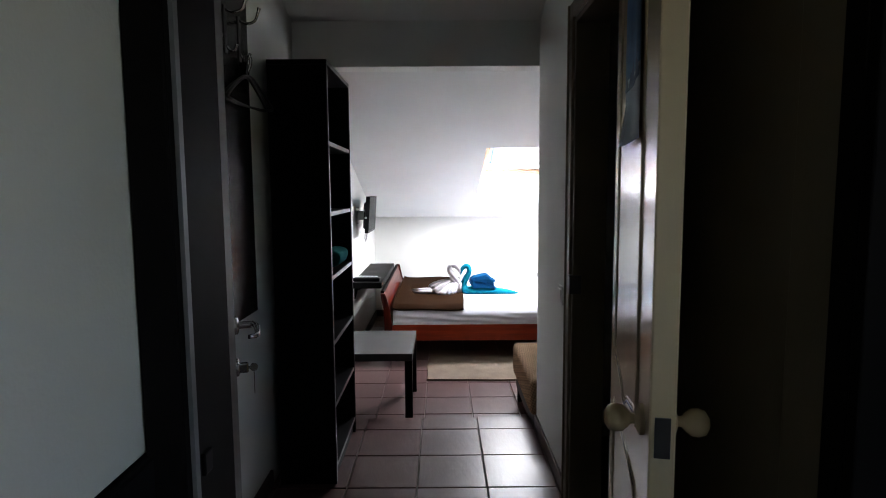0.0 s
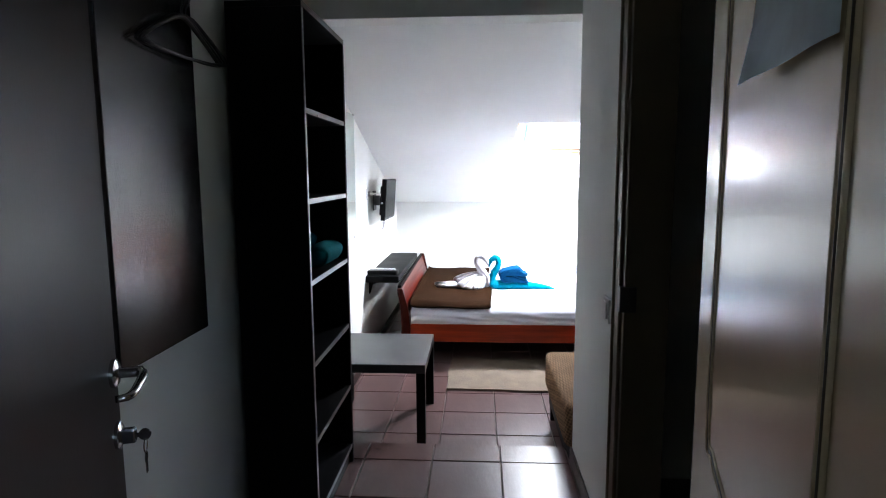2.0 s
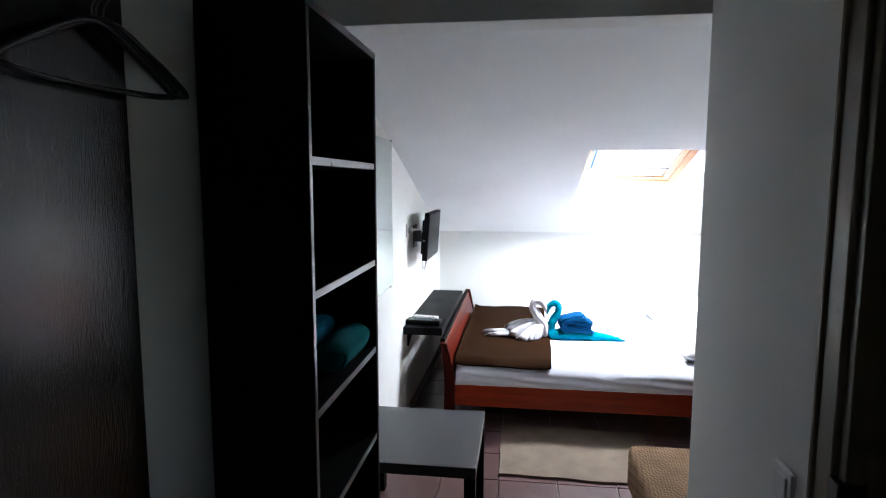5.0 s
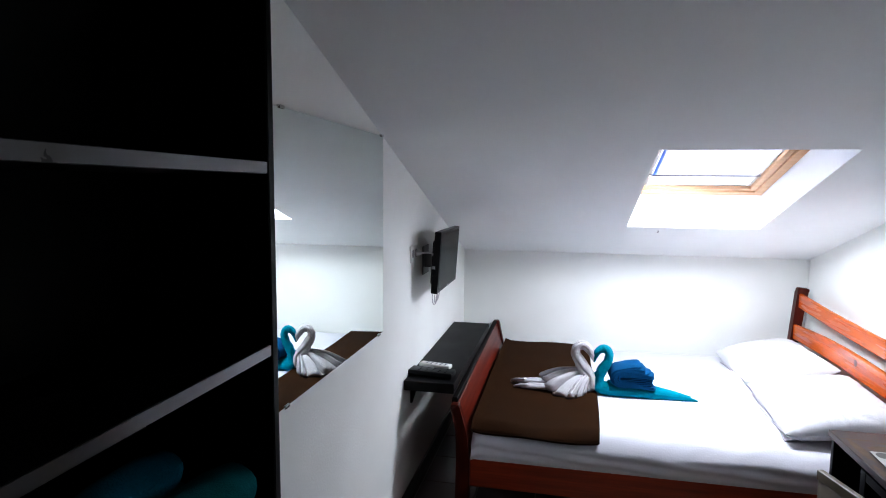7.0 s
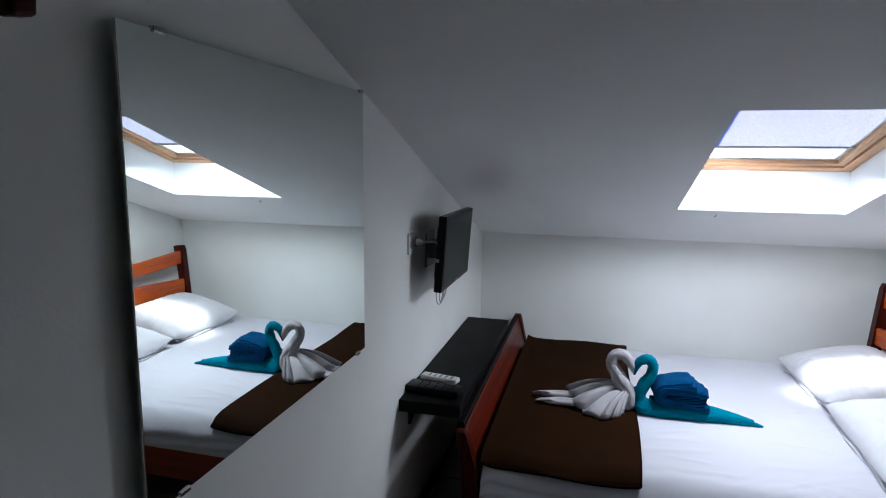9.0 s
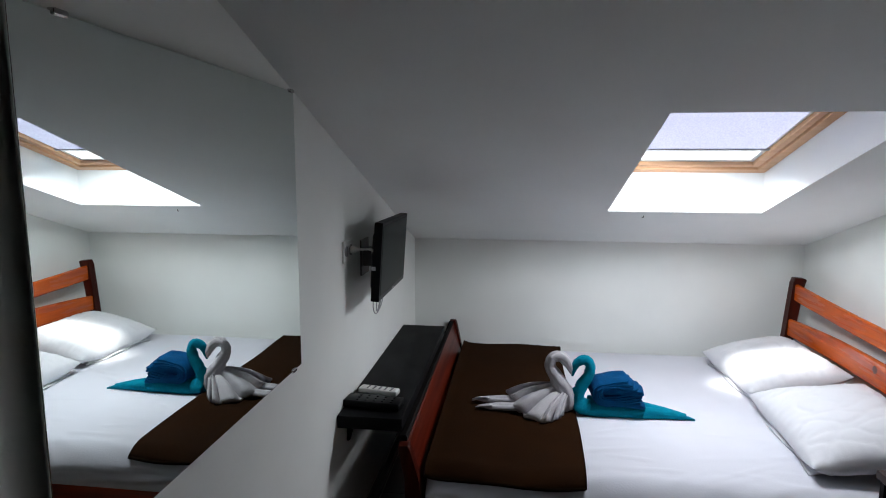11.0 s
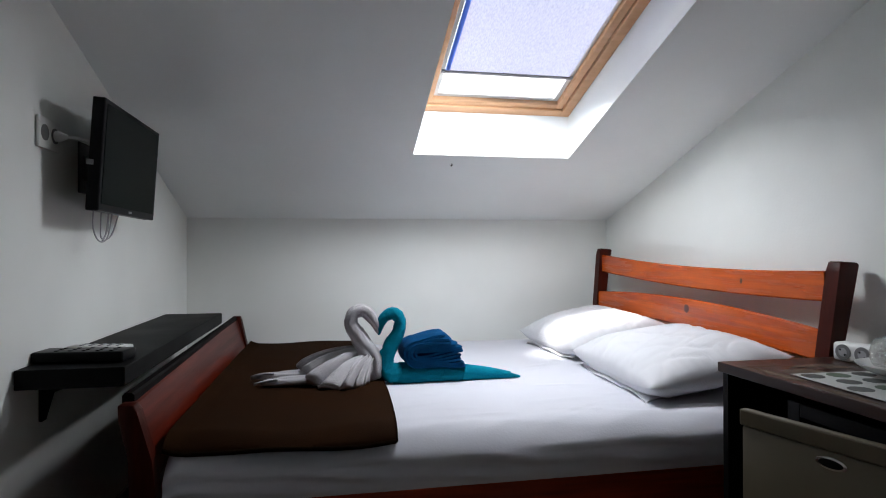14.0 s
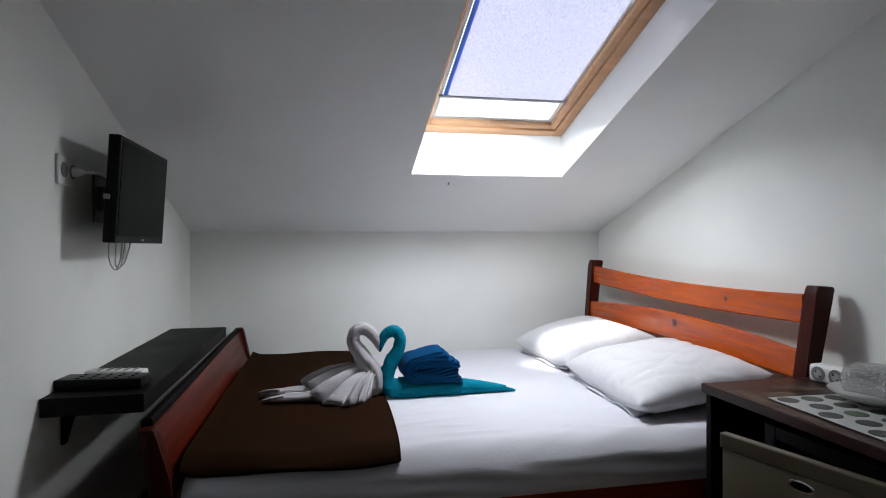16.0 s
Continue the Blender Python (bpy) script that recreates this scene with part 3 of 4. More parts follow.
def moulding(x0, x1, z0, z1, arch):
    """A double bead round a panel, with a swept lower end."""
    out = []
    # the brown bead in the middle stands for the shade inside the groove
    for inset, r, material in ((0.0, 0.0035, CREAM), (0.009, 0.0025, GROOVE), (0.017, 0.003, CREAM)):
        a, b, c, d = x0 + inset, x1 - inset, z0 + inset, z1 - inset
        mid = (a + b) / 2
        pts = [(a, d), (a, (c + d) / 2), (a, c + arch), (a + 0.05, c + arch * 0.55), (mid - 0.06, c + arch * 0.3), (mid, c), (mid + 0.06, c + arch * 0.3), (b - 0.05, c + arch * 0.55), (b, c + arch), (b, (c + d) / 2), (b, d)]
        part("bead", tube([(p[0], FACE, p[1], r) for p in pts], 8, 5, m=BM), material, leaf, "", 180)
        part("bead", tube([(a, FACE, d, r), (mid, FACE, d, r), (b, FACE, d, r)], 8, 2, m=BM), material, leaf, "", 180)


moulding(0.13, BL - 0.146, 0.84, 1.84, 0.09)
moulding(0.13, BL - 0.146, 0.12, 0.78, 0.02)
for s, lab in ((-1, "cream round knob"), (1, "cream round knob")):
    part("door_knob", lathe([(0.026, 0), (0.026, 0.007), (0.018, 0.011), (0.009, 0.014), (0.009, 0.020), (0.015, 0.025), (0.022, 0.034), (0.0235, 0.045), (0.020, 0.056), (0.010, 0.062), (0.002, 0.063)],
                            (0, 0, 0), 24, m=BM @ Matrix.Translation((BL - 0.068, 0.02 * s, 0.935)) @ pose(0, 0, 0, -90 * s, 0, 0)), CREAM, bdoor, lab, 50)
part("latch_plate", box(BL - 0.002, BL + 0.002, -0.012, 0.012, 0.90, 0.965, 0.001, m=BM), STEEL, bdoor, "dark latch plate")
part("hinge", tube([(0, 0.0, 0.25, 0.007), (0, 0.0, 0.34, 0.007)], 10, 1, m=BM), STEEL, bdoor)
part("hinge", tube([(0, 0.0, 1.60, 0.007), (0, 0.0, 1.69, 0.007)], 10, 1, m=BM), STEEL, bdoor)
PM = BM @ Matrix.Translation((0, FACE - 0.004, 1.402))
poster = thing("poster", PM @ Vector((0.37, 0, 0)), "small blue and white picture taped to the bathroom door", "poster")


def curl(u, v, x0=0.318, x1=0.578, z0=0.0, z1=0.30, lift=0.0):
    x, z = x0 + (x1 - x0) * u, z0 + (z1 - z0) * v
    return PM @ Vector((x, -0.003 - lift - 0.014 * max(0, 0.25 - v) * (1 - u) * 4 - 0.002 * math.sin(9 * u), z))


part("paper", sheet(10, 10, curl), POSTER_PALE, poster)
part("printed_sky", sheet(12, 4, lambda u, v: curl(u, 0.44 + 0.56 * v, lift=0.0012)), POSTER_BLUE, poster)
part("printed_shore", sheet(14, 3, lambda u, v: curl(0.03 + 0.94 * u, 0.36 + (0.09 + 0.05 * math.sin(17 * u) + 0.03 * math.sin(41 * u)) * v, lift=0.0016)), POSTER_DARK, poster)

# light switch
sw = thing("light_switch", (CX, 2.245, 1.0), "white rocker light switch on the corridor wall", "light switch")
part("plate", box(CX - 0.011, CX - 0.001, 2.205, 2.285, 0.975, 1.055, 0.003), WHITE_PLASTIC, sw)
part("rocker", box(CX - 0.017, CX - 0.010, 2.217, 2.273, 0.987, 1.043, 0.004, m=None), WHITE_PLASTIC, sw)

# ---- coat rack on the side wall ----
rack = thing("coat_rack", (LX, 1.8, 1.0), "black-stained wall board with steel coat hooks", "coat rack")
part("board", box(LX + 0.012, LX + 0.045, 1.595, 2.035, 1.0, 2.24, 0.002), BOARD, rack)
part("batten", box(LX + 0.001, LX + 0.012, 1.62, 1.98, 1.9, 2.0), BLACK, rack)
for y in (1.66, 1.80, 1.94):
    hook = part("hook_plate", box(LX + 0.045, LX + 0.049, y - 0.012, y + 0.012, 1.94, 2.10, 0.002), STEEL, rack)
    part("hook", tube([(LX + 0.048, y, 2.085, 0.005), (LX + 0.075, y, 2.075, 0.005), (LX + 0.105, y, 2.085, 0.005), (LX + 0.118, y, 2.115, 0.006), (LX + 0.122, y, 2.13, 0.008)], 8, 4), CHROME, hook, "", 180)
    part("hook", tube([(LX + 0.048, y, 1.965, 0.005), (LX + 0.060, y, 1.95, 0.005), (LX + 0.075, y, 1.95, 0.005), (LX + 0.084, y, 1.97, 0.006)], 8, 4), CHROME, hook, "", 180)


def hanger(at, turn, tilt):
    m = Matrix.Translation(at) @ pose(0, 0, 0, 0, 0, turn) @ pose(0, 0, 0, tilt, 0, 0)
    h = thing("clothes_hanger", at, "black plastic clothes hanger on a steel coat hook", "clothes hanger", "hangers on the rack")
    part("hook", tube([(-0.012, 0, -0.008, 0.0018), (-0.014, 0, 0.008, 0.0018), (0, 0, 0.018, 0.0018), (0.016, 0, 0.006, 0.0018), (0.012, 0, -0.02, 0.0018), (0, 0, -0.04, 0.0018), (0, 0, -0.06, 0.0018)], 6, 4, m=m), STEEL, h, "", 180)
    part("shoulder", tube([(-0.19, 0, -0.155, 0.005), (-0.175, 0, -0.142, 0.006), (-0.10, 0, -0.098, 0.006), (0, 0, -0.058, 0.007), (0.10, 0, -0.098, 0.006), (0.175, 0, -0.142, 0.006), (0.19, 0, -0.155, 0.005)], 8, 4, m=m), HANGER, h, "", 180)
    part("bar", tube([(-0.19, 0, -0.155, 0.005), (-0.1, 0, -0.164, 0.004), (0.1, 0, -0.164, 0.004), (0.19, 0, -0.155, 0.005)], 8, 2, m=m), HANGER, h, "", 180)


hanger((LX + 0.074, 1.935, 1.945), 83, 3)
hanger((LX + 0.070, 1.925, 1.942), 87, -2)
hanger((LX + 0.078, 1.948, 1.946), 79, 5)

# ---- bookcase ----
case = thing("bookcase", (-0.39, 2.57, UP), "tall narrow black open bookcase with worn pale edges", "bookcase")
BX0, BX1, B0, B1, BT = LX + 0.042, -0.25, 2.275, 2.870, 2.022
side = part("side_panel", box(BX0, BX1, B0, B0 + 0.020, UP, BT - 0.021, 0.001), BLACK, case)
part("edging", box(BX1 + 0.0005, BX1 + 0.002, B0 + 0.002, B0 + 0.018, UP + 0.01, BT - 0.022), EDGE, side, "worn pale edging")
side = part("side_panel", box(BX0, BX1, B1 - 0.020, B1, UP, BT - 0.021, 0.001), BLACK, case)
part("edging", box(BX1 + 0.0005, BX1 + 0.002, B1 - 0.018, B1 - 0.002, UP + 0.01, BT - 0.022), BLACK, side)
top = part("top_panel", box(BX0, BX1, B0, B1, BT - 0.020, BT, 0.001), BLACK, case)
part("edging", box(BX1 + 0.0005, BX1 + 0.002, B0, B1, BT - 0.019, BT - 0.001), EDGE, top, "worn pale edging")
part("back_panel", box(BX0, BX0 + 0.004, B0 + 0.02, B1 - 0.02, UP + 0.06, BT - 0.02), BLACK, case)
for z in (1.683, 1.378, 1.094, 0.800, 0.515, 0.235):
    shelf = part("shelf", box(BX0 + 0.006, BX1 - 0.002, B0 + 0.0205, B1 - 0.0205, z - 0.020, z, 0.001), BLACK, case)
    part("edging", box(BX1 - 0.0015, BX1, B0 + 0.021, B1 - 0.021, z - 0.019, z - 0.001), EDGE, shelf, "worn pale edging")
part("plinth", box(BX1 - 0.03, BX1 - 0.015, B0 + 0.0205, B1 - 0.0205, UP, UP + 0.06), BLACK, case)


def rolled_towel(path, material, label):
    """A thick soft towel folded lengthwise and laid along the shelf."""
    base = (path[1][0], path[1][1], path[0][2] - 0.04)
    ob = thing("folded_towel", base, label, "towel", "towels on the shelf")
    part("fold", tube(path, 20, 6, flat=0.86, ripple=lambda i, w: 1 + 0.05 * math.sin(2 * w + 0.3 * i) + 0.03 * math.sin(5 * w) + 0.02 * math.sin(1.1 * i)), material, ob, "", 180)
    return ob


green = rolled_towel([(-0.30, 2.545, 1.134, 0.030), (-0.305, 2.565, 1.138, 0.047), (-0.312, 2.66, 1.139, 0.050), (-0.312, 2.76, 1.140, 0.051), (-0.308, 2.815, 1.139, 0.046), (-0.305, 2.832, 1.136, 0.026)], TOWEL_GREEN, "folded sea-green terry towel on the bookcase shelf")
part("flap", tube([(-0.39, 2.56, 1.122, 0.024), (-0.40, 2.68, 1.124, 0.028), (-0.40, 2.80, 1.122, 0.024)], 16, 5, flat=0.95), TOWEL_GREEN, green, "", 180)
rolled_towel([(-0.385, 2.515, 1.182, 0.024), (-0.388, 2.535, 1.186, 0.038), (-0.395, 2.62, 1.188, 0.042), (-0.395, 2.71, 1.188, 0.042), (-0.392, 2.755, 1.187, 0.036), (-0.390, 2.77, 1.184, 0.020)], TOWEL_SEA, "folded sea-blue terry towel lying on a green towel")

# ---- carved bracket on the side wall ----
ornament = thing("wall_ornament", (LX, 3.10, 1.85), "dark red carved wooden ornament on the side wall", "ornament")
part("back_board", prism([(2.98, 1.855), (3.152, 1.835), (3.185, 1.845), (3.185, 2.02), (3.10, 2.06), (2.98, 2.03)], "x", LX + 0.001, LX + 0.022, 0.004), WOOD_DARK, ornament)
part("scroll_foot", prism([(3.150, 1.812), (3.184, 1.818), (3.188, 1.86), (3.178, 1.90), (3.150, 1.89)], "x", LX + 0.022, LX + 0.05, 0.005), WOOD_DARK, ornament)

# ---- low table ----
table = thing("side_table", (-0.245, 3.64, 0), "low square black-brown side table", "table")
part("tabletop", box(-0.53, 0.042, 3.337, 3.95, 0.398, 0.446, 0.002), TABLE, table)
for x in (-0.53, -0.008):
    for y in (3.337, 3.90):
        part("leg", box(x + 0.001, x + 0.049, y + 0.001, y + 0.049, 0, 0.398, 0.001), BLACK, table)

# ---- rug ----
def rug_at(u, v):
    x, y = 0.11 + 0.89 * u, 4.137 + 0.675 * v
    return (x + 0.006 * math.sin(9 * v), y + 0.008 * math.sin(5 * u + 1) + 0.004 * math.sin(19 * u), 0.014 + 0.002 * math.sin(13 * u) * math.sin(9 * v))


single("rug", sheet(40, 30, rug_at, 0.012), RUG, "beige fluffy bedside rug on dark floor tiles", "rug", smooth=50)

# ---- sofa behind the partition ----
sofa = thing("sofa", (1.2, 3.35, 0), "low sofa under a tan woven cover", "sofa")
bm = box(0.725, 1.75, 2.93, 3.765, 0.19, 0.405, 0.035, seg=4)
part("seat", bm, SOFA, sofa, "", 60)
part("base", box(0.75, 1.73, 2.95, 3.74, 0.09, 0.19, 0.004), BLACK, sofa)
for x in (0.755, 1.66):
    for y in (2.96, 3.68):
        part("leg", box(x, x + 0.05, y, y + 0.05, 0, 0.09, 0.003), BLACK, sofa)
# ---- bed ----
bed = thing("bed", (0.8, 5.57, 0), "double bed of orange-stained pine with a slatted headboard", "bed")
FX = -0.245


def foot_post(y0, y1, z1):
    return prism([(FX - 0.03, 0), (FX + 0.045, 0), (FX + 0.045, 0.30), (FX + 0.03, 0.44), (FX - 0.005, z1 - 0.02), (FX - 0.012, z1), (FX - 0.052, z1), (FX - 0.05, z1 - 0.04), (FX - 0.022, 0.45), (FX - 0.022, 0.30)], "y", y0, y1, 0.005)


part("foot_post", foot_post(4.695, 4.742, 0.585), WOOD_DARK, bed, "", 40)
part("foot_post", foot_post(6.415, 6.462, 0.622), WOOD_DARK, bed, "", 40)
FMX = Matrix.Translation((FX + 0.022, 0, 0.40)) @ pose(0, 0, 0, 0, -16, 0)


def bowed_rail(y0, y1, z_lo, z_hi, thick, m, dip_lo=0.0, dip_hi=0.0, rise=0.0, bow=0.0):
    """A rail along y whose upper and lower edges bend and which may bow backwards."""
    n, q = 16, bmesh.new()
    rings = []
    for i in range(n + 1):
        u = i / n
        b = 4 * u * (1 - u)
        y, lo, hi = y0 + (y1 - y0) * u, z_lo + rise * u + dip_lo * b, z_hi + rise * u + dip_hi * b
        x = bow * b
        c = 0.006
        rings.append([q.verts.new(p) for p in ((x - thick / 2, y, lo + c), (x - thick / 2 + c, y, lo), (x + thick / 2 - c, y, lo), (x + thick / 2, y, lo + c),
                                               (x + thick / 2, y, hi - c), (x + thick / 2 - c, y, hi), (x - thick / 2 + c, y, hi), (x - thick / 2, y, hi - c))])
    for a, b in zip(rings, rings[1:]):
        for k in range(8):
            q.faces.new((a[k], a[(k + 1) % 8], b[(k + 1) % 8], b[k]))
    q.faces.new(rings[0][::-1]), q.faces.new(rings[-1])
    if m is not None:
        q.transform(m)
    return q


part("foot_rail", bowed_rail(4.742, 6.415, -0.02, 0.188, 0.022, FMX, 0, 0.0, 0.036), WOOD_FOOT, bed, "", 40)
# added dark strip: keeps light out of the gap and stands for its shade
part("shade_strip", bowed_rail(4.742, 6.415, 0.535, 0.606, 0.030, Matrix.Translation((FX - 0.040, 0, 0)), 0, 0, 0.014), FRAME_DARK, bed, "added dark strip filling the gap behind the foot rail", 40)
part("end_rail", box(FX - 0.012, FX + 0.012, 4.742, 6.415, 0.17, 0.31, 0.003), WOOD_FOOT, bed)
part("side_rail", box(FX + 0.045, 1.75, 4.704, 4.732, 0.172, 0.312, 0.003), WOOD, bed)
part("side_rail", box(FX + 0.045, 1.75, 6.43, 6.458, 0.172, 0.312, 0.003), WOOD, bed)
for i in range(12):
    part("slat", box(FX + 0.10 + i * 0.16, FX + 0.17 + i * 0.16, 4.733, 6.429, 0.262, 0.28), PINE, bed)
part("centre_leg", box(0.72, 0.78, 5.5, 5.56, 0, 0.261, 0.003), WOOD_DARK, bed)


def head_post(y0, y1, z1, dx):
    return prism([(1.745, 0), (1.80, 0), (1.803, 0.45), (1.82, 0.65), (1.862 + dx, z1 - 0.06), (1.877 + dx, z1 - 0.008), (1.87 + dx, z1), (1.808 + dx, z1 + 0.004), (1.80 + dx, z1 - 0.03), (1.762, 0.62), (1.745, 0.45)], "y", y0, y1, 0.006)


part("head_post", head_post(4.672, 4.725, 0.932, 0.006), WOOD_DARK, bed, "", 40)
part("head_post", head_post(6.312, 6.365, 0.982, -0.012), WOOD_DARK, bed, "", 40)
top_rail = part("head_rail", bowed_rail(4.725, 6.312, 0.805, 0.905, 0.024, Matrix.Translation((1.812, 0, 0)), -0.022, -0.026, 0.043, 0.02), WOOD_ALONG, bed, "", 40)
mid_rail = part("head_rail", bowed_rail(4.725, 6.312, 0.612, 0.714, 0.024, Matrix.Translation((1.790, 0, 0)), 0.008, 0.032, 0.020, 0.02), WOOD_ALONG, bed, "", 40)
part("head_rail", bowed_rail(4.725, 6.312, 0.42, 0.555, 0.024, Matrix.Translation((1.768, 0, 0)), 0, 0, 0.02, 0.01), WOOD_ALONG, bed, "", 40)
for rail, y, z, x in ((top_rail, 5.13, 0.852, 1.829), (mid_rail, 5.47, 0.712, 1.809)):
    part("knot", lathe([(0.019, 0), (0.013, 0.0012), (0.001, 0.0014)], (x - 0.0125, y, z), 14, m=pose(0, 0, 0, 0, -90, 0)), KNOT, rail, "", 60)

# ---- mattress in a white sheet ----
MX0, MX1, MY0, MY1, MZ0, MZ1 = -0.195, 1.742, 4.712, 6.452, 0.285, 0.459


rng = random.Random(4)
CREASES = []                             # (x, y, direction, half length, height, half width) of soft folds in the sheet
for _ in range(46):
    cy = MY0 + 0.04 + 0.9 * rng.random() ** 1.7
    CREASES.append((rng.uniform(0.42, 1.55), cy, rng.gauss(0.10, 0.22), rng.uniform(0.06, 0.24), rng.uniform(0.0012, 0.0036), rng.uniform(0.008, 0.022)))


def crease_height(x, y):
    h = 0.0
    for cx, cy, a, half, high, wide in CREASES:
        dx, dy = x - cx, y - cy
        along, off = dx * math.cos(a) + dy * math.sin(a), dy * math.cos(a) - dx * math.sin(a)
        if abs(along) < half and abs(off) < 3 * wide:
            h += high * math.cos(along / half * math.pi / 2) * math.exp(-(off / wide) ** 2)
    return h


def mattress_at(u, v):
    """Across the top (v from one long side to the other) and down both sides."""
    x = MX0 + (MX1 - MX0) * u
    s = v * 2.06 - 0.16
    r = 0.052 + 0.010 * math.sin(2.3 * x + 0.5)
    if s < 0:
        k = min(1, -s / 0.16)
        fold = 0.007 * math.sin(9 * x - 14 * k) + 0.004 * math.sin(23 * x - 9 * k + 1)
        y, z = MY0 - 0.008 * math.sin(math.pi * k) + fold * math.sin(math.pi * min(1, 1.3 * k)), MZ1 - r + s * (MZ1 - r - MZ0) / 0.16
    elif s > 1.74:
        y, z = MY1, MZ1 - r - (s - 1.74) * (MZ1 - r - MZ0) / 0.16
    else:
        e = min(s, 1.74 - s)
        y = MY0 + (MY1 - MY0) * s / 1.74
        z = MZ1 - (r * (1 - e / 0.10) ** 2 if e < 0.10 else 0)
        z += 0.0035 * noise.noise(Vector((x * 2.3, y * 2.3, 1))) + 0.0018 * noise.noise(Vector((x * 7, y * 3, 4)))
        z += crease_height(x, y)
        z += 0.0030 * math.exp(-((y - 4.84 - 0.05 * math.sin(2 * x)) / 0.03) ** 2) * (0.5 + 0.5 * math.sin(5 * x))
    ex = min(u, 1 - u) * (MX1 - MX0)
    if ex < 0.05:
        z -= 0.03 * (1 - ex / 0.05) ** 2
    return (x, y, z)


mattress = thing("mattress", (0.77, 5.58, MZ0), "double mattress in a creased white cotton sheet", "mattress")
part("core", box(MX0 + 0.02, MX1 - 0.02, MY0 + 0.03, MY1 - 0.03, MZ0 + 0.002, MZ1 - 0.06, 0.02), SHEET, mattress)
bm = sheet(190, 170, mattress_at)
part("fitted_sheet", bm, SHEET, mattress, "", 180)

# ---- brown blanket over the foot end ----
def blanket_at(u, v):
    x = -0.20 + 0.612 * u + 0.010 * math.sin(6 * v) * (u > 0.5) + 0.022 * v * u
    y = 4.722 + 1.70 * v + 0.012 * math.sin(7 * u + 0.6) * (1 - v)
    z = MZ1 + 0.016 + 0.004 * noise.noise(Vector((x * 4, y * 4, 9))) + 0.003 * math.sin(8 * u + 3 * v)
    if v < 0.05:
        z -= (0.030 + 0.008 * math.sin(9 * u)) * (1 - v / 0.05) ** 2
    if u < 0.06:
        z += 0.012 * (1 - u / 0.06)
    return (x, y, z)


blanket = thing("blanket", (0.1, 5.57, MZ1), "dark brown fleece blanket spread over the bed's foot end", "blanket")
part("cloth", sheet(44, 110, blanket_at, 0.008), BLANKET, blanket, "", 60)
part("hem", tube([(*(Vector(blanket_at(u, 0)) - Vector((0, 0.002, 0.004))), 0.0065) for u in np.linspace(0, 1, 24)], 8, 1), HEM, blanket, "dark stitched hem", 180)
part("hem", tube([(*(Vector(blanket_at(1, v)) - Vector((-0.001, 0, 0.005))), 0.0055) for v in np.linspace(0, 1, 40)], 8, 1), HEM, blanket, "dark stitched hem", 180)


# ---- pillows ----
def pillow(at, size, turn, tilt, lean, seed, label):
    L, W, H = size
    m = pose(*at, tilt, lean, turn)
    q = bmesh.new()
    n = 64
    grids = []
    for s in (1, -1):
        g = []
        for j in range(n + 1):
            row = []
            for i in range(n + 1):
                a, b = 2 * i / n - 1, 2 * j / n - 1
                puff = max(0, (1 - abs(a) ** 3.4) * (1 - abs(b) ** 3.4)) ** 0.5
                pull = 1 - 0.045 * (1 - abs(a * b)) * max(abs(a), abs(b)) ** 4
                x, y = a * L / 2 * pull, b * W / 2 * pull
                edge = max(abs(a), abs(b))
                z = s * H / 2 * puff * (1.25 if s > 0 else 0.75)
                z += 0.014 * puff * noise.noise(Vector((x * 3.2 + seed, y * 3.2, s * 2)))
                # gathers that run in from the seams and fade towards the middle
                near_a, near_b = max(0, (abs(a) - 0.62) / 0.38), max(0, (abs(b) - 0.66) / 0.34)
                z += 0.012 * puff * near_a * noise.noise(Vector((a * 1.6 + seed, b * 13, 3 * s)))
                z += 0.009 * puff * near_b * noise.noise(Vector((a * 12, b * 1.8 + seed, 5 * s)))
                fold = abs(noise.noise(Vector((a * 1.9 + 0.8 * b + seed, b * 4.2 - a, 9))))
                z -= 0.011 * puff * max(0, 0.16 - fold) / 0.16 * (0.35 + 0.65 * edge)
                z += 0.024 * (abs(a) * abs(b)) ** 4
                row.append(q.verts.new((x, y, z + (0.0015 * s))))
            g.append(row)
        grids.append(g)
        for j in range(n):
            for i in range(n):
                q.faces.new((g[j][i], g[j][i + 1], g[j + 1][i + 1], g[j + 1][i]))
    t, b = grids
    rim = [(0, i) for i in range(n + 1)] + [(j, n) for j in range(1, n + 1)] + [(n, i) for i in range(n - 1, -1, -1)] + [(j, 0) for j in range(n - 1, 0, -1)]
    for (j0, i0), (j1, i1) in zip(rim, rim[1:] + rim[:1]):
        q.faces.new((t[j0][i0], t[j1][i1], b[j1][i1], b[j0][i0]))
    q.transform(m)
    ob = thing("pillow", Vector(at) - Vector((0, 0, 0.07)), label, "pillow", "pillows")
    part("cushion", q, PILLOWCASE, ob, "", 180)

    def flap_at(u, v):
        x = -L / 2 + 0.010 + 0.09 * u + 0.006 * math.sin(9 * v + seed)
        return m @ Vector((x, (v - 0.5) * W * 0.82, -0.032 + 0.010 * u + 0.005 * math.sin(15 * v + seed) * (1 - u)))

    part("flap", sheet(8, 40, flap_at, 0.006), PILLOWCASE, ob, "open hem of the pillowcase", 180)
    return ob


pillow((1.545, 5.95, 0.548), (0.50, 0.66, 0.165), 3, 0, -11, 1.3, "plump white pillow beside the knee wall on the bed")
pillow((1.535, 5.195, 0.545), (0.52, 0.74, 0.160), -3, 0, -10, 5.1, "plump white pillow beside the dark desk on the bed")


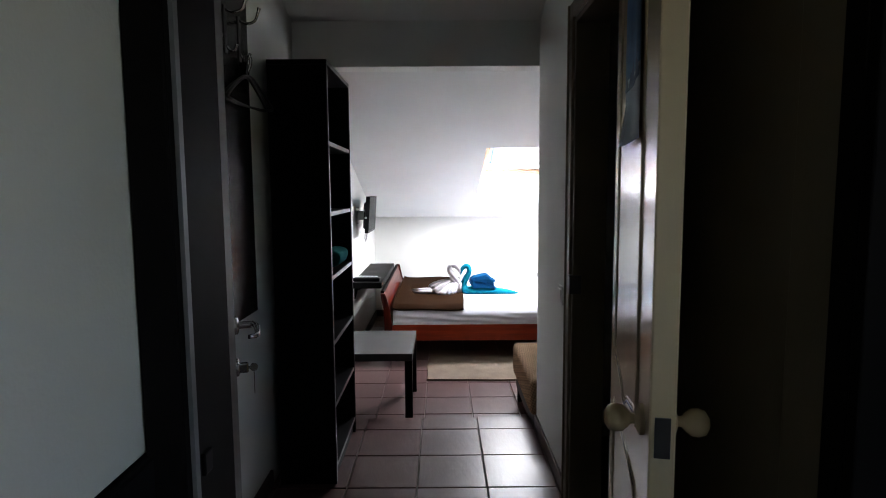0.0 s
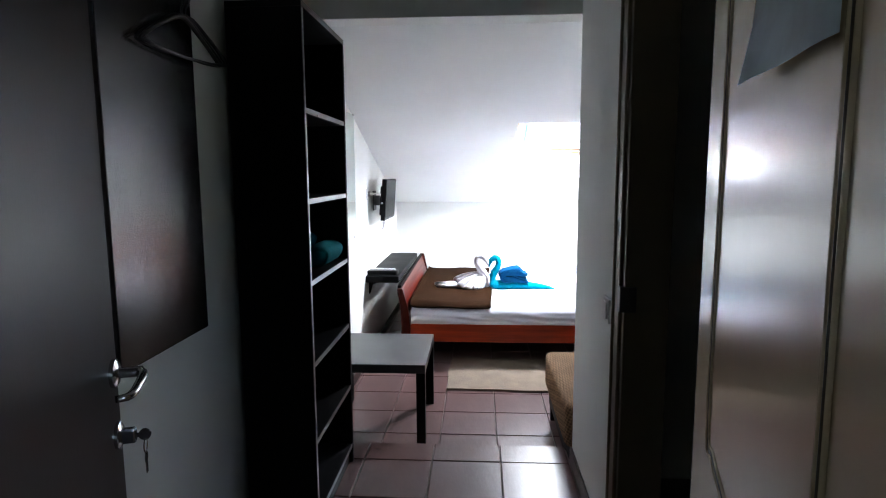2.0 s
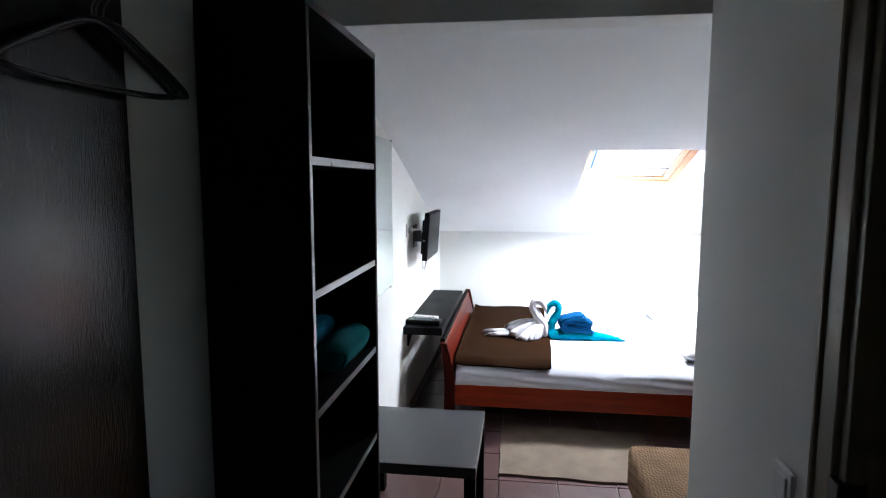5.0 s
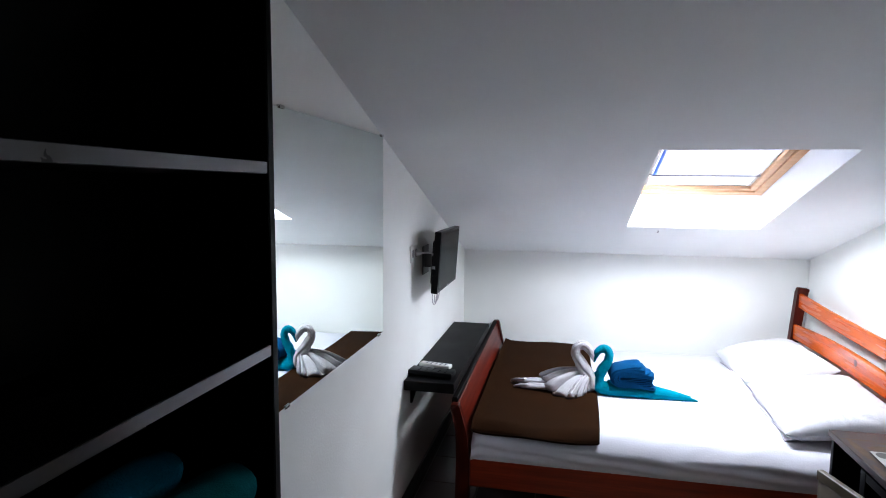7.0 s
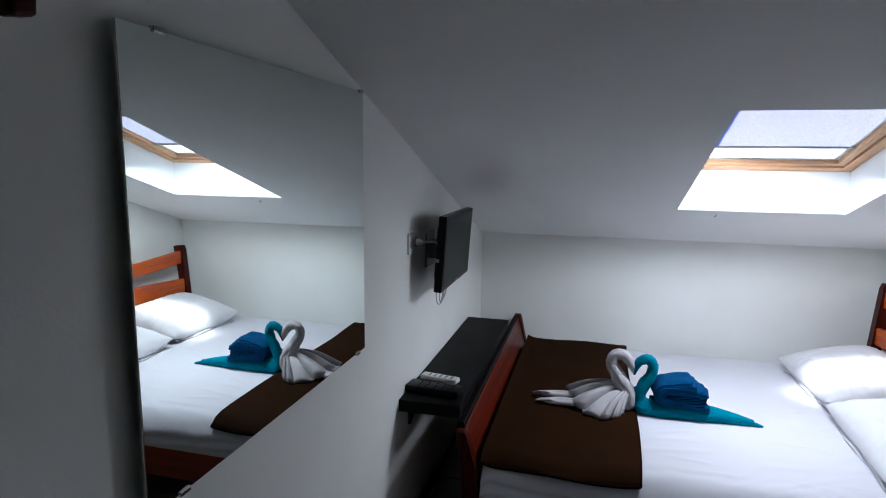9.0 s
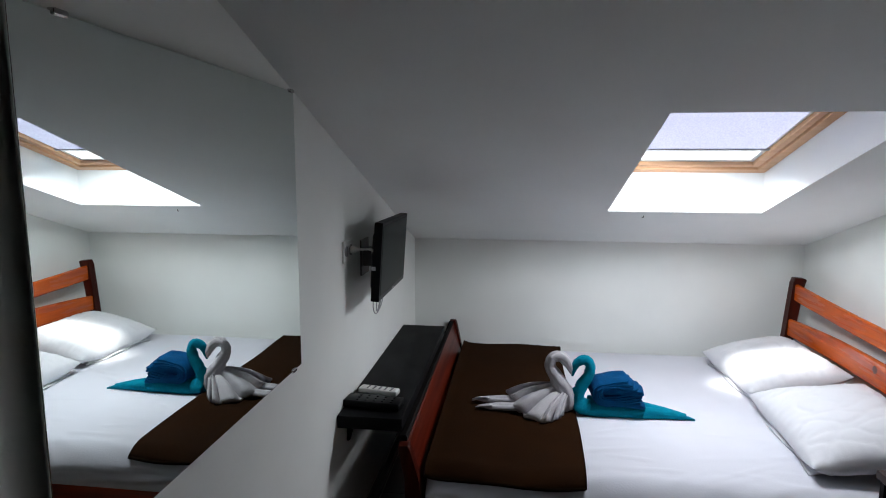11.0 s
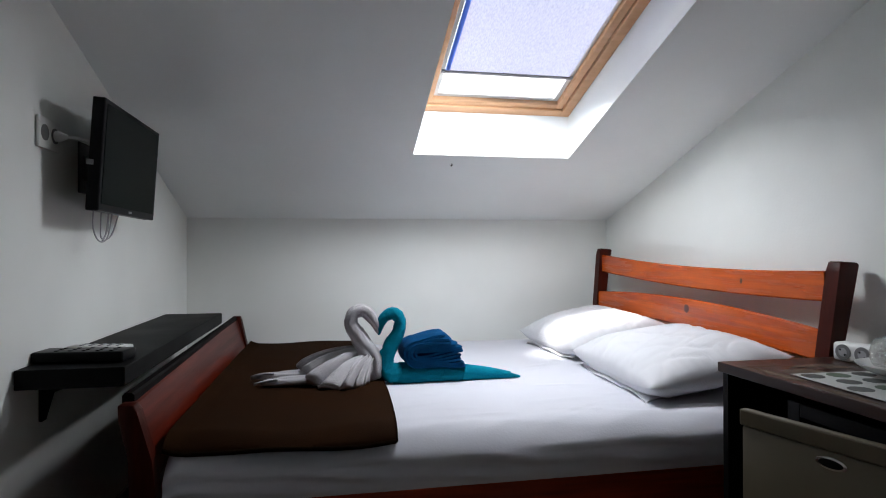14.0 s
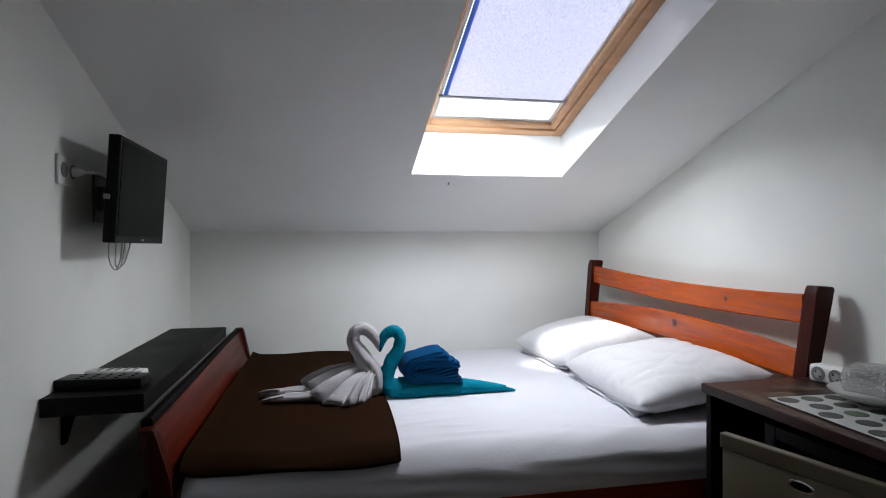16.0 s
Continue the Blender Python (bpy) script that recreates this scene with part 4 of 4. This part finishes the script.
# ---- towel swans ----
def creased(n, depth, twist, ring=0.0):
    """Round ridges with narrow creases between them that wind along the roll."""
    def shape(i, w):
        c = (1 - abs(math.sin(n * w / 2 + twist * i + 0.4 * math.sin(0.3 * i)))) ** 3
        soft = noise.noise(Vector((1.7 * math.cos(w), 1.7 * math.sin(w), 0.17 * i)))
        pinch = noise.noise(Vector((2.6 * math.cos(w) + 5, 2.6 * math.sin(w), 0.8 * i)))
        return 1 - depth * c - ring * (1 - abs(math.sin(0.45 * i + 0.6 * math.sin(w)))) ** 3 + 0.08 * soft + 0.11 * pinch
    return shape


TY = 5.38
white_swan = thing("towel_swan", (0.25, TY, MZ1 + 0.02), "white terry towel folded into a swan on the blanket", "towel", "towel swans")
part("neck", tube([(0.395, TY + 0.02, 0.498, 0.036), (0.388, TY, 0.515, 0.045), (0.378, TY, 0.57, 0.043), (0.339, TY, 0.64, 0.033), (0.308, TY, 0.693, 0.027), (0.320, TY, 0.735, 0.025), (0.358, TY, 0.742, 0.025), (0.392, TY, 0.710, 0.022), (0.408, TY, 0.675, 0.015), (0.414, TY, 0.652, 0.005)],
                  40, 8, ripple=creased(4, 0.24, 0.07)), TOWEL_WHITE, white_swan, "", 180)


rim = smooth_path([(0.110, TY + 0.09, 0.522), (0.125, TY + 0.01, 0.520), (0.150, TY - 0.07, 0.494), (0.205, TY - 0.140, 0.482), (0.265, TY - 0.180, 0.480), (0.325, TY - 0.160, 0.480), (0.375, TY - 0.085, 0.482)], 8)


def wing_at(u, v):
    """Long pleats that run from under the neck down to a bunched rim on the blanket."""
    k = u * (len(rim) - 1)
    i = min(int(k), len(rim) - 2)
    r = Vector(rim[i] + (rim[i + 1] - rim[i]) * (k - i))
    apex = Vector((0.330 + 0.065 * u, TY + 0.03 - 0.065 * u, 0.600 - 0.035 * u))
    p = apex.lerp(r, v)
    ph = 6.5 * math.pi * u + 1.1 * math.sin(7 * u) + 0.6 * v
    ridge = abs(math.sin(ph)) ** 0.7
    deep = (0.016 + 0.046 * v) * (0.75 + 0.45 * math.sin(17 * u + 1))
    out = Vector((-0.25 - 0.2 * u, -0.75, 0.65))
    p += out * (deep * (ridge - 0.45))
    p.z += 0.020 * math.sin(math.pi * v) - 0.004 * v + 0.005 * noise.noise(Vector((14 * u, 3 * v, 2)))
    p.x += 0.006 * v * math.sin(2.3 * ph)
    if v > 0.9:
        p += Vector((0, 0.03, -0.012)) * ((v - 0.9) / 0.1) ** 2
    p.z = max(p.z, 0.482)
    return p


part("wing", sheet(150, 20, wing_at, 0.006), TOWEL_WHITE, white_swan, "", 180)
part("wing", tube([(0.36, TY + 0.02, 0.51, 0.042), (0.27, TY + 0.03, 0.508, 0.036), (0.18, TY + 0.03, 0.502, 0.028), (0.12, TY + 0.03, 0.498, 0.022)], 14, 4), TOWEL_WHITE, white_swan, "", 180)
for dy, z, e, kink in ((0.03, 0.500, 0.0, 0.012), (-0.040, 0.492, 0.02, 0.004)):
    tail = part("tail", tube([(0.17, TY + dy, z, 0.024), (0.11, TY + dy, z, 0.024), (0.05, TY + dy, z - 0.002, 0.022), (0.00 + e, TY + dy, z - 0.004, 0.018), (-0.03 + e, TY + dy + 0.004, z - 0.004, 0.013), (-0.058 + e, TY + dy + 0.008, z - 0.008, 0.004)],
                             24, 5, flat=0.8, ripple=creased(3, 0.32, 0.03)), TOWEL_WHITE, white_swan, "", 180)
    part("turned_corner", sheet(8, 6, lambda a, b, dy=dy, z=z, e=e, kink=kink: (0.02 + e - 0.085 * a, TY + dy - 0.022 + 0.034 * b * (1 - 0.8 * a), z + 0.012 + kink * math.sin(2.4 * a) * (1 - b) - 0.016 * a + 0.003 * math.sin(5 * b)), 0.004), TOWEL_WHITE, tail, "", 180)

teal_swan = thing("towel_swan", (0.70, TY, MZ1), "teal terry towel folded into a swan on the white sheet", "towel", "towel swans")
part("neck", tube([(0.50, TY, 0.495, 0.040), (0.452, TY, 0.500, 0.042), (0.437, TY, 0.545, 0.036), (0.458, TY, 0.600, 0.031), (0.487, TY, 0.655, 0.028), (0.496, TY, 0.702, 0.025), (0.472, TY, 0.730, 0.024), (0.438, TY, 0.716, 0.021), (0.418, TY, 0.680, 0.016), (0.415, TY, 0.648, 0.005)],
                  40, 8, ripple=creased(1, 0.30, 0.02, 0.05)), TOWEL_TEAL, teal_swan, "", 180)
part("body", tube([(0.47, TY, 0.488, 0.036), (0.55, TY - 0.005, 0.486, 0.036), (0.64, TY - 0.005, 0.485, 0.034), (0.72, TY - 0.005, 0.484, 0.032), (0.80, TY, 0.481, 0.027), (0.87, TY, 0.477, 0.021), (0.92, TY, 0.472, 0.015), (0.955, TY - 0.005, 0.468, 0.009), (0.985, TY - 0.01, 0.464, 0.004)],
                  32, 7, ripple=creased(2, 0.18, 0.015, 0.04)), TOWEL_TEAL, teal_swan, "", 180)
part("body", tube([(0.50, TY + 0.07, 0.490, 0.036), (0.62, TY + 0.075, 0.486, 0.036), (0.74, TY + 0.06, 0.482, 0.032), (0.86, TY + 0.03, 0.476, 0.024), (0.95, TY + 0.01, 0.47, 0.012)], 14, 4), TOWEL_TEAL, teal_swan, "", 180)
for x in (0.66, 0.745):
    part("band", tube([(x + 0.012 * math.sin(a), TY - 0.005 + 0.036 * math.cos(a), 0.485 + 0.035 * math.sin(a), 0.0022) for a in np.linspace(-0.6, 3.7, 14)], 6, 2), TOWEL_TEAL, teal_swan, "", 180)

# the pleated blue towel between neck and tail: layers folded round one another
wing = thing("folded_towel", (0.62, TY + 0.02, 0.52), "dark blue terry towel pleated as the teal swan's wing", "towel")


def pleat(k, count=6, cx=0.568, cz=0.574):
    h = 0.056 * (1 - (k + 0.05) / (count + 0.15))
    nose, f = h * 1.12, k / (count - 1)
    low_end, top_end = 0.752 - 0.006 * k + 0.004 * math.sin(3 * k), 0.672 + 0.016 * k + 0.004 * math.sin(2 * k)
    line = [(low_end + (cx - low_end) * t, cz - h + 0.022 * f * (1 - t) ** 1.5) for t in np.linspace(0, 1, 9)]
    line += [(cx - nose * math.sin(a), cz - h * math.cos(a)) for a in np.linspace(0.2, math.pi - 0.2, 14)]
    line += [(cx + (top_end - cx) * t, cz + h + (0.022 * (1 - f) + 0.008) * t - 0.012 * t * t) for t in np.linspace(0, 1, 9)]
    half = 0.0048
    p = np.array(line)
    d = np.gradient(p, axis=0)
    nrm = np.stack([-d[:, 1], d[:, 0]], 1) / np.linalg.norm(d, axis=1)[:, None]
    outline = np.concatenate([p + nrm * half, [p[-1] + d[-1] / np.linalg.norm(d[-1]) * half * 0.8], (p - nrm * half)[::-1], [p[0] - d[0] / np.linalg.norm(d[0]) * half * 0.8]])
    q, n = bmesh.new(), 12
    rings = []
    for j in range(n + 1):
        v = j / n
        squeeze = 1 - 0.10 * abs(2 * v - 1) ** 6
        rings.append([q.verts.new((cx + (x - cx) * squeeze + 0.004 * math.sin(5 * v + 2 * k), TY - 0.045 + 0.155 * v - 0.006 * math.sin(9 * x + k), cz + (z - cz) * squeeze + 0.0022 * math.sin(7 * v + 31 * x + k))) for x, z in outline])
    for a, b in zip(rings, rings[1:]):
        for i in range(len(a)):
            q.faces.new((a[i], a[(i + 1) % len(a)], b[(i + 1) % len(a)], b[i]))
    q.faces.new(rings[0][::-1]), q.faces.new(rings[-1])
    return q


for k in range(6):
    part("pleat", pleat(k), TOWEL_BLUE, wing, "", 60)

# ---- wall shelf with remote controls ----
shelf = thing("wall_shelf", (LX, 5.40, 0.61), "black floating wall shelf on steel brackets", "shelf")
part("board", box(LX + 0.002, -0.287, 4.722, 6.07, 0.628, 0.678, 0.003), BLACK, shelf)
for y in (4.86, 5.90):
    part("bracket", prism([(LX + 0.002, 0.627), (LX + 0.10, 0.627), (LX + 0.10, 0.616), (LX + 0.030, 0.591), (LX + 0.012, 0.515), (LX + 0.002, 0.515)], "y", y - 0.012, y + 0.012, 0.002), BLACK, shelf)


def remote(at, turn, size, body, label, key_mat):
    m = pose(*at, 0, 0, turn)
    L, W, H = size
    r = thing("remote_control", at, label, "remote control", "remote controls")
    b = part("case", box(-W / 2, W / 2, -L / 2, L / 2, 0, H, 0.006, seg=3, m=m), body, r, "", 50)
    for i in range(5):
        for j in range(3):
            part("key", box((j - 1) * W * 0.27 - 0.004, (j - 1) * W * 0.27 + 0.004, -L * 0.36 + i * L * 0.15, -L * 0.36 + i * L * 0.15 + 0.009, H - 0.0005, H + 0.0025, 0.001, m=m), key_mat, b)


remote((-0.425, 4.84, 0.678), 84, (0.235, 0.085, 0.030), TV_BLACK, "chunky black remote control on the wall shelf", TV_BLACK)
remote((-0.435, 4.975, 0.678), 80, (0.175, 0.048, 0.022), WHITE_PLASTIC, "slim white remote control with grey keys on the wall shelf", GREY_PLASTIC)

# ---- television ----
tv = thing("television", (-0.42, 5.17, 1.08), "small black flat television on a wall bracket", "television")
TX = -0.405
TM = Matrix.Translation((TX, 5.17, 1.25)) @ pose(0, 0, 0, 0, 3.8, 0) @ Matrix.Translation((-TX, -5.17, -1.25))   # leans forward
part("housing", box(TX - 0.035, TX, 4.905, 5.430, 1.090, 1.415, 0.004, m=TM), TV_BLACK, tv)
part("screen", box(TX + 0.0002, TX + 0.002, 4.921, 5.414, 1.112, 1.400, m=TM), SCREEN, tv, "dull dark green-black screen")
part("back_cover", box(TX - 0.062, TX - 0.035, 4.99, 5.34, 1.12, 1.36, 0.012, m=TM), TV_BLACK, tv)
part("bracket", box(LX + 0.001, TX - 0.062, 5.13, 5.20, 1.20, 1.28, 0.004), STEEL, tv)
part("wall_plate", box(LX + 0.001, LX + 0.008, 5.10, 5.23, 1.16, 1.32, 0.002), STEEL, tv)
part("maker_plate", box(TX + 0.001, TX + 0.003, 5.155, 5.18, 1.098, 1.105, m=TM), GREY_PLASTIC, tv)
part("button", box(TX - 0.038, TX - 0.02, 4.901, 4.906, 1.22, 1.235, 0.001, m=TM), GREY_PLASTIC, tv)
outlet = thing("wall_socket", (LX, 4.89, 1.25), "white double wall socket with a plugged-in cable", "socket")
part("plate", box(LX + 0.001, LX + 0.010, 4.835, 4.962, 1.258, 1.345, 0.003), WHITE_PLASTIC, outlet)
for y in (4.868, 4.928):
    part("insert", lathe([(0.022, 0), (0.022, 0.002), (0.018, 0.0025)], (LX + 0.0095, y, 1.302), 20, m=pose(0, 0, 0, 0, 90, 0)), HOLE, outlet, "", 40)
cord = thing("power_cable", (LX + 0.03, 4.93, 1.29), "white power cable from the socket to the television", "cable")
part("plug", lathe([(0.015, 0), (0.015, 0.012), (0.010, 0.022), (0.006, 0.032)], (LX + 0.012, 4.928, 1.302), 16, m=pose(0, 0, 0, 0, 90, 0)), WHITE_PLASTIC, cord, "", 50)
part("cord", tube([(LX + 0.03, 4.928, 1.302, 0.005), (LX + 0.07, 4.95, 1.302, 0.005), (LX + 0.085, 4.98, 1.295, 0.005), (-0.468, 5.03, 1.27, 0.005)], 8, 5), WHITE_PLASTIC, cord, "", 180)
loops = thing("aerial_cable", (-0.45, 5.12, 1.0), "thin grey cables looping below the television", "cable")
for a, b, low in ((4.98, 5.13, 1.005), (5.04, 5.10, 1.015), (5.10, 5.19, 1.008)):
    part("cord", tube([(-0.455, a, 1.10, 0.0022), (-0.46, a + 0.01, 1.05, 0.0022), (-0.462, (a + 5.07) / 2, low + 0.01, 0.0022), (-0.462, 5.07, low, 0.0022), (-0.46, (b + 5.09) / 2, low + 0.02, 0.0022), (-0.455, b, 1.10, 0.0022)], 6, 4), GREY_PLASTIC, loops, "", 180)

# ---- small hook in the sloping ceiling ----
hook = thing("ceiling_hook", (0.797, 5.816, roof(5.816)), "tiny dark steel hook screwed into the sloping ceiling", "hook")
part("shank", tube([(0.797, 5.816, roof(5.816) + 0.004, 0.0025), (0.797, 5.816, roof(5.816) - 0.006, 0.0022), (0.794, 5.816, roof(5.816) - 0.010, 0.0022), (0.790, 5.816, roof(5.816) - 0.008, 0.0018)], 6, 3), STEEL, hook, "", 180)

# ---- wall mirror ----
mirror = thing("wall_mirror", (LX, 3.815, 1.03), "large frameless wall mirror held by small clips", "mirror")
MFX = LX + 0.030
part("backing", box(LX + 0.002, MFX - 0.005, 3.36, 4.27, 1.06, 1.825), BLACK, mirror)
part("glass", box(MFX - 0.005, MFX, 3.330, 4.300, 1.034, 1.852, 0.001), MIRROR, mirror, "silvered glass")
for y, z in ((3.42, 1.852), (3.42, 1.034), (4.24, 1.034), (4.285, 1.852)):
    part("clip", box(MFX - 0.008, MFX + 0.004, y - 0.014, y + 0.014, z - 0.005, z + 0.005, 0.002), CHROME, mirror)

# ---- desk ----
desk = thing("desk", (1.62, 4.10, 0), "dark brown desk with a chipped worn top", "desk")
DX0, DX1, DY_N, DY_F = 1.334, 1.905, 3.60, 4.614
top = part("desktop", box(DX0, DX1, DY_N, DY_F, 0.622, 0.650, 0.003), DESK, desk)
part("side_panel", box(DX0 + 0.012, DX1, DY_F - 0.03, DY_F - 0.008, 0, 0.622, 0.001), BLACK, desk)
part("side_panel", box(DX0 + 0.012, DX1, DY_N + 0.008, DY_N + 0.03, 0, 0.622, 0.001), BLACK, desk)
part("back_panel", box(DX1 - 0.02, DX1 - 0.004, DY_N + 0.031, DY_F - 0.031, 0.1, 0.622), BLACK, desk)


def patch(cx, cy, lx, ly, seed, z):
    """An uneven bare spot where the veneer has gone."""
    q = bmesh.new()
    n = 40
    ring = [q.verts.new((cx + lx * math.cos(a) * (1 + 0.45 * noise.noise(Vector((math.cos(a) * 3 + seed, math.sin(a) * 3, seed)))), cy + ly * math.sin(a) * (1 + 0.45 * noise.noise(Vector((math.cos(a) * 3, math.sin(a) * 3 + seed, 2)))), z)) for a in np.linspace(0, 2 * math.pi, n, endpoint=False)]
    q.faces.new(ring)
    return q


for i, (x, y, lx, ly) in enumerate(((1.46, 4.44, 0.055, 0.030), (1.53, 4.50, 0.075, 0.012), (1.37, 4.42, 0.015, 0.10), (1.40, 4.52, 0.06, 0.006), (1.355, 4.2, 0.012, 0.08), (1.60, 4.47, 0.04, 0.014))):
    part("bare_patch", patch(x, y, lx, ly, i * 1.7, 0.6508), DESK_WORN, top, "bare chipboard where the veneer has worn off")

# ---- refrigerator under the desk, door ajar ----
fridge = thing("refrigerator", (1.6, 4.05, 0), "small cream refrigerator under the desk with its door ajar", "refrigerator")
bm = box(1.352, 1.86, 3.86, 3.90, 0.02, 0.60, 0.003)
box(1.352, 1.86, 4.33, 4.37, 0.02, 0.60, 0.003, bm=bm)
box(1.352, 1.86, 3.90, 4.33, 0.565, 0.60, 0.003, bm=bm)
box(1.352, 1.86, 3.90, 4.33, 0.02, 0.07, 0.003, bm=bm)
box(1.82, 1.86, 3.90, 4.33, 0.07, 0.565, bm=bm)
part("body", bm, TV_BLACK, fridge, "dark cabinet rim")
a0, a1 = Vector((1.348, 3.872, 0)), Vector((1.222, 4.338, 0))
FM = Matrix.Translation((a0.x, a0.y, 0.03)) @ Matrix.Rotation(math.atan2(a1.y - a0.y, a1.x - a0.x), 4, "Z")
FL = (a1 - a0).length
fd = part("door", box(0, FL, -0.004, 0.030, 0, 0.527, 0.006, m=FM), FRIDGE, fridge, "", 40)
part("door_cap", prism([(0.036, 0.528), (-0.006, 0.528), (-0.006, 0.548), (0.012, 0.566), (0.036, 0.566)], "x", -0.002, FL + 0.002, 0.004, m=FM), FRIDGE, fd, "cream top trim with a finger grip")
part("badge", lathe([(0.032, 0), (0.032, 0.003), (0.028, 0.004)], (0, 0, 0), 28, m=FM @ Matrix.Translation((FL - 0.208, 0.0305, 0.502)) @ pose(0, 0, 0, -90, 0, 0) @ Matrix.Diagonal((1, 0.42, 1, 1))), CHROME, fd, "oval maker's badge", 40)
part("badge_centre", lathe([(0.026, 0), (0.025, 0.005)], (0, 0, 0), 28, m=FM @ Matrix.Translation((FL - 0.208, 0.0305, 0.502)) @ pose(0, 0, 0, -90, 0, 0) @ Matrix.Diagonal((1, 0.36, 1, 1))), BLACK, fd)

# ---- on the desk ----
PMM = Matrix.Translation((1.395, 4.408, 0.6525)) @ Matrix.Rotation(radians(-3), 4, "Z")
placemat = thing("placemat", PMM.translation, "white plastic placemat printed with grey-green dots", "placemat")
part("sheet", box(0, 0.36, -0.44, 0, 0, 0.0015, m=PMM), MAT_WHITE, placemat)
k = 0
for i in range(6):
    for j in range(5):
        x, y = 0.035 + 0.072 * j + (0.036 if i % 2 else 0), -0.035 - 0.072 * i
        if x > 0.345:
            continue
        k += 1
        part("dot", lathe([(0.027, 0), (0.027, 0.0008)], (0, 0, 0), 22, m=PMM @ Matrix.Translation((x, y, 0.0015))), (DOT_DARK, DOT_DARK, DOT_GREEN)[k % 3], placemat)
bowl = single("saucer", lathe([(0.045, 0), (0.05, 0.004), (0.085, 0.014), (0.112, 0.030), (0.114, 0.034), (0.108, 0.032), (0.080, 0.018), (0.04, 0.010), (0.001, 0.009)], (1.625, 4.285, 0.655), 40), CERAMIC, "white glazed saucer on the dotted placemat", "plate", smooth=50)


def wrapped_glass(at, turn, label):
    m = pose(*at, 0, 90, turn)
    g = thing("drinking_glass", at, label, "glass", "glasses on the saucer")
    part("tumbler", lathe([(0.024, 0), (0.026, 0.002), (0.032, 0.095), (0.030, 0.095), (0.025, 0.006), (0.001, 0.006)], (0, 0, 0), 24, m=m), GLASS, g, "", 50)
    q = lathe([(0.018, -0.012), (0.034, -0.004), (0.036, 0.03), (0.037, 0.07), (0.039, 0.10), (0.030, 0.112), (0.016, 0.125), (0.024, 0.150)], (0, 0, 0), 28)
    for v in q.verts:
        d = 0.004 * noise.noise(v.co * 60) + 0.003 * noise.noise(v.co * 130)
        v.co += Vector((v.co.x, v.co.y, 0)).normalized() * d
    q.transform(m)
    part("wrapping", q, FOIL, g, "crinkled clear wrapping")


wrapped_glass((1.580, 4.335, 0.714), -62, "drinking glass in crinkled clear wrapping on the saucer")
wrapped_glass((1.640, 4.36, 0.716), -70, "drinking glass in crinkled clear wrapping on the saucer")

SM = Matrix.Translation((1.705, 4.575, 0.6505)) @ Matrix.Rotation(radians(188), 4, "Z")
strip = thing("power_strip", SM.translation, "white three-way power strip on the desk", "power strip")
case2 = part("housing", box(-0.026, 0.026, 0, 0.24, 0, 0.054, 0.010, seg=3, m=SM), WHITE_PLASTIC, strip, "", 50)
for i in range(4):
    c = SM @ Matrix.Translation((0.0262, 0.034 + 0.056 * i, 0.027)) @ pose(0, 0, 0, 0, 90, 0)
    s1 = part("socket", lathe([(0.0225, 0), (0.0225, 0.0015), (0.019, 0.0018)], (0, 0, 0), 24, m=c), HOLE, case2, "", 40)
    part("insert", lathe([(0.0125, 0.0018), (0.0125, 0.0022)], (0, 0, 0), 20, m=c), GREY_PLASTIC, s1)
    for dx in (-0.0095, 0.0095):
        part("pin_hole", lathe([(0.003, 0), (0.003, 0.0026)], (0, 0, 0), 10, m=c @ Matrix.Translation((dx * 0.7, dx * 0.7, 0))), TV_BLACK, s1)
part("cord", tube([(1.706, 4.572, 0.676, 0.004), (1.74, 4.59, 0.676, 0.004), (1.84, 4.60, 0.662, 0.004), (1.895, 4.58, 0.655, 0.004)], 8, 4), WHITE_PLASTIC, strip, "", 180)

# ---- floor tiles, last ----
def tile_mesh(w, d):
    bm = box(0, w, 0, d, 0, 0.011, 0.0022, seg=1)
    me = bpy.data.meshes.new("tile")
    bm.to_mesh(me)
    bm.free()
    me.materials.append(TILE)
    return me


shared = {}


def lay(parent, xs, ys, z):
    for x0, x1 in zip(xs, xs[1:]):
        for y0, y1 in zip(ys, ys[1:]):
            size = (round(x1 - x0 - 0.006, 4), round(y1 - y0 - 0.006, 4))
            if min(size) < 0.01:
                continue
            if size not in shared:
                shared[size] = tile_mesh(*size)
            ob = new("tile", shared[size])
            ob.parent = parent
            ob.location = (x0 + 0.003, y0 + 0.003, z - 0.011 + random.uniform(-0.0006, 0.0006))


def lines(first, step, lo, hi):
    k = math.ceil((lo - first) / step)
    return [lo] + [first + i * step for i in range(k, k + 40) if lo + 0.005 < first + i * step < hi - 0.005] + [hi]


lay(bpy.data.objects["floor"], lines(0.428, 0.315, LX, RX), lines(3.785, 0.312, STEP_Y, BY), 0)
lay(bpy.data.objects["floor_corridor"], lines(0.114, 0.315, LX, CX), lines(2.882, 0.321, 0.59, STEP_Y), UP)
lay(bpy.data.objects["floor_corridor"], lines(0.114, 0.315, HX, 1.5), lines(2.882, 0.321, -1.8, 0.59), UP)
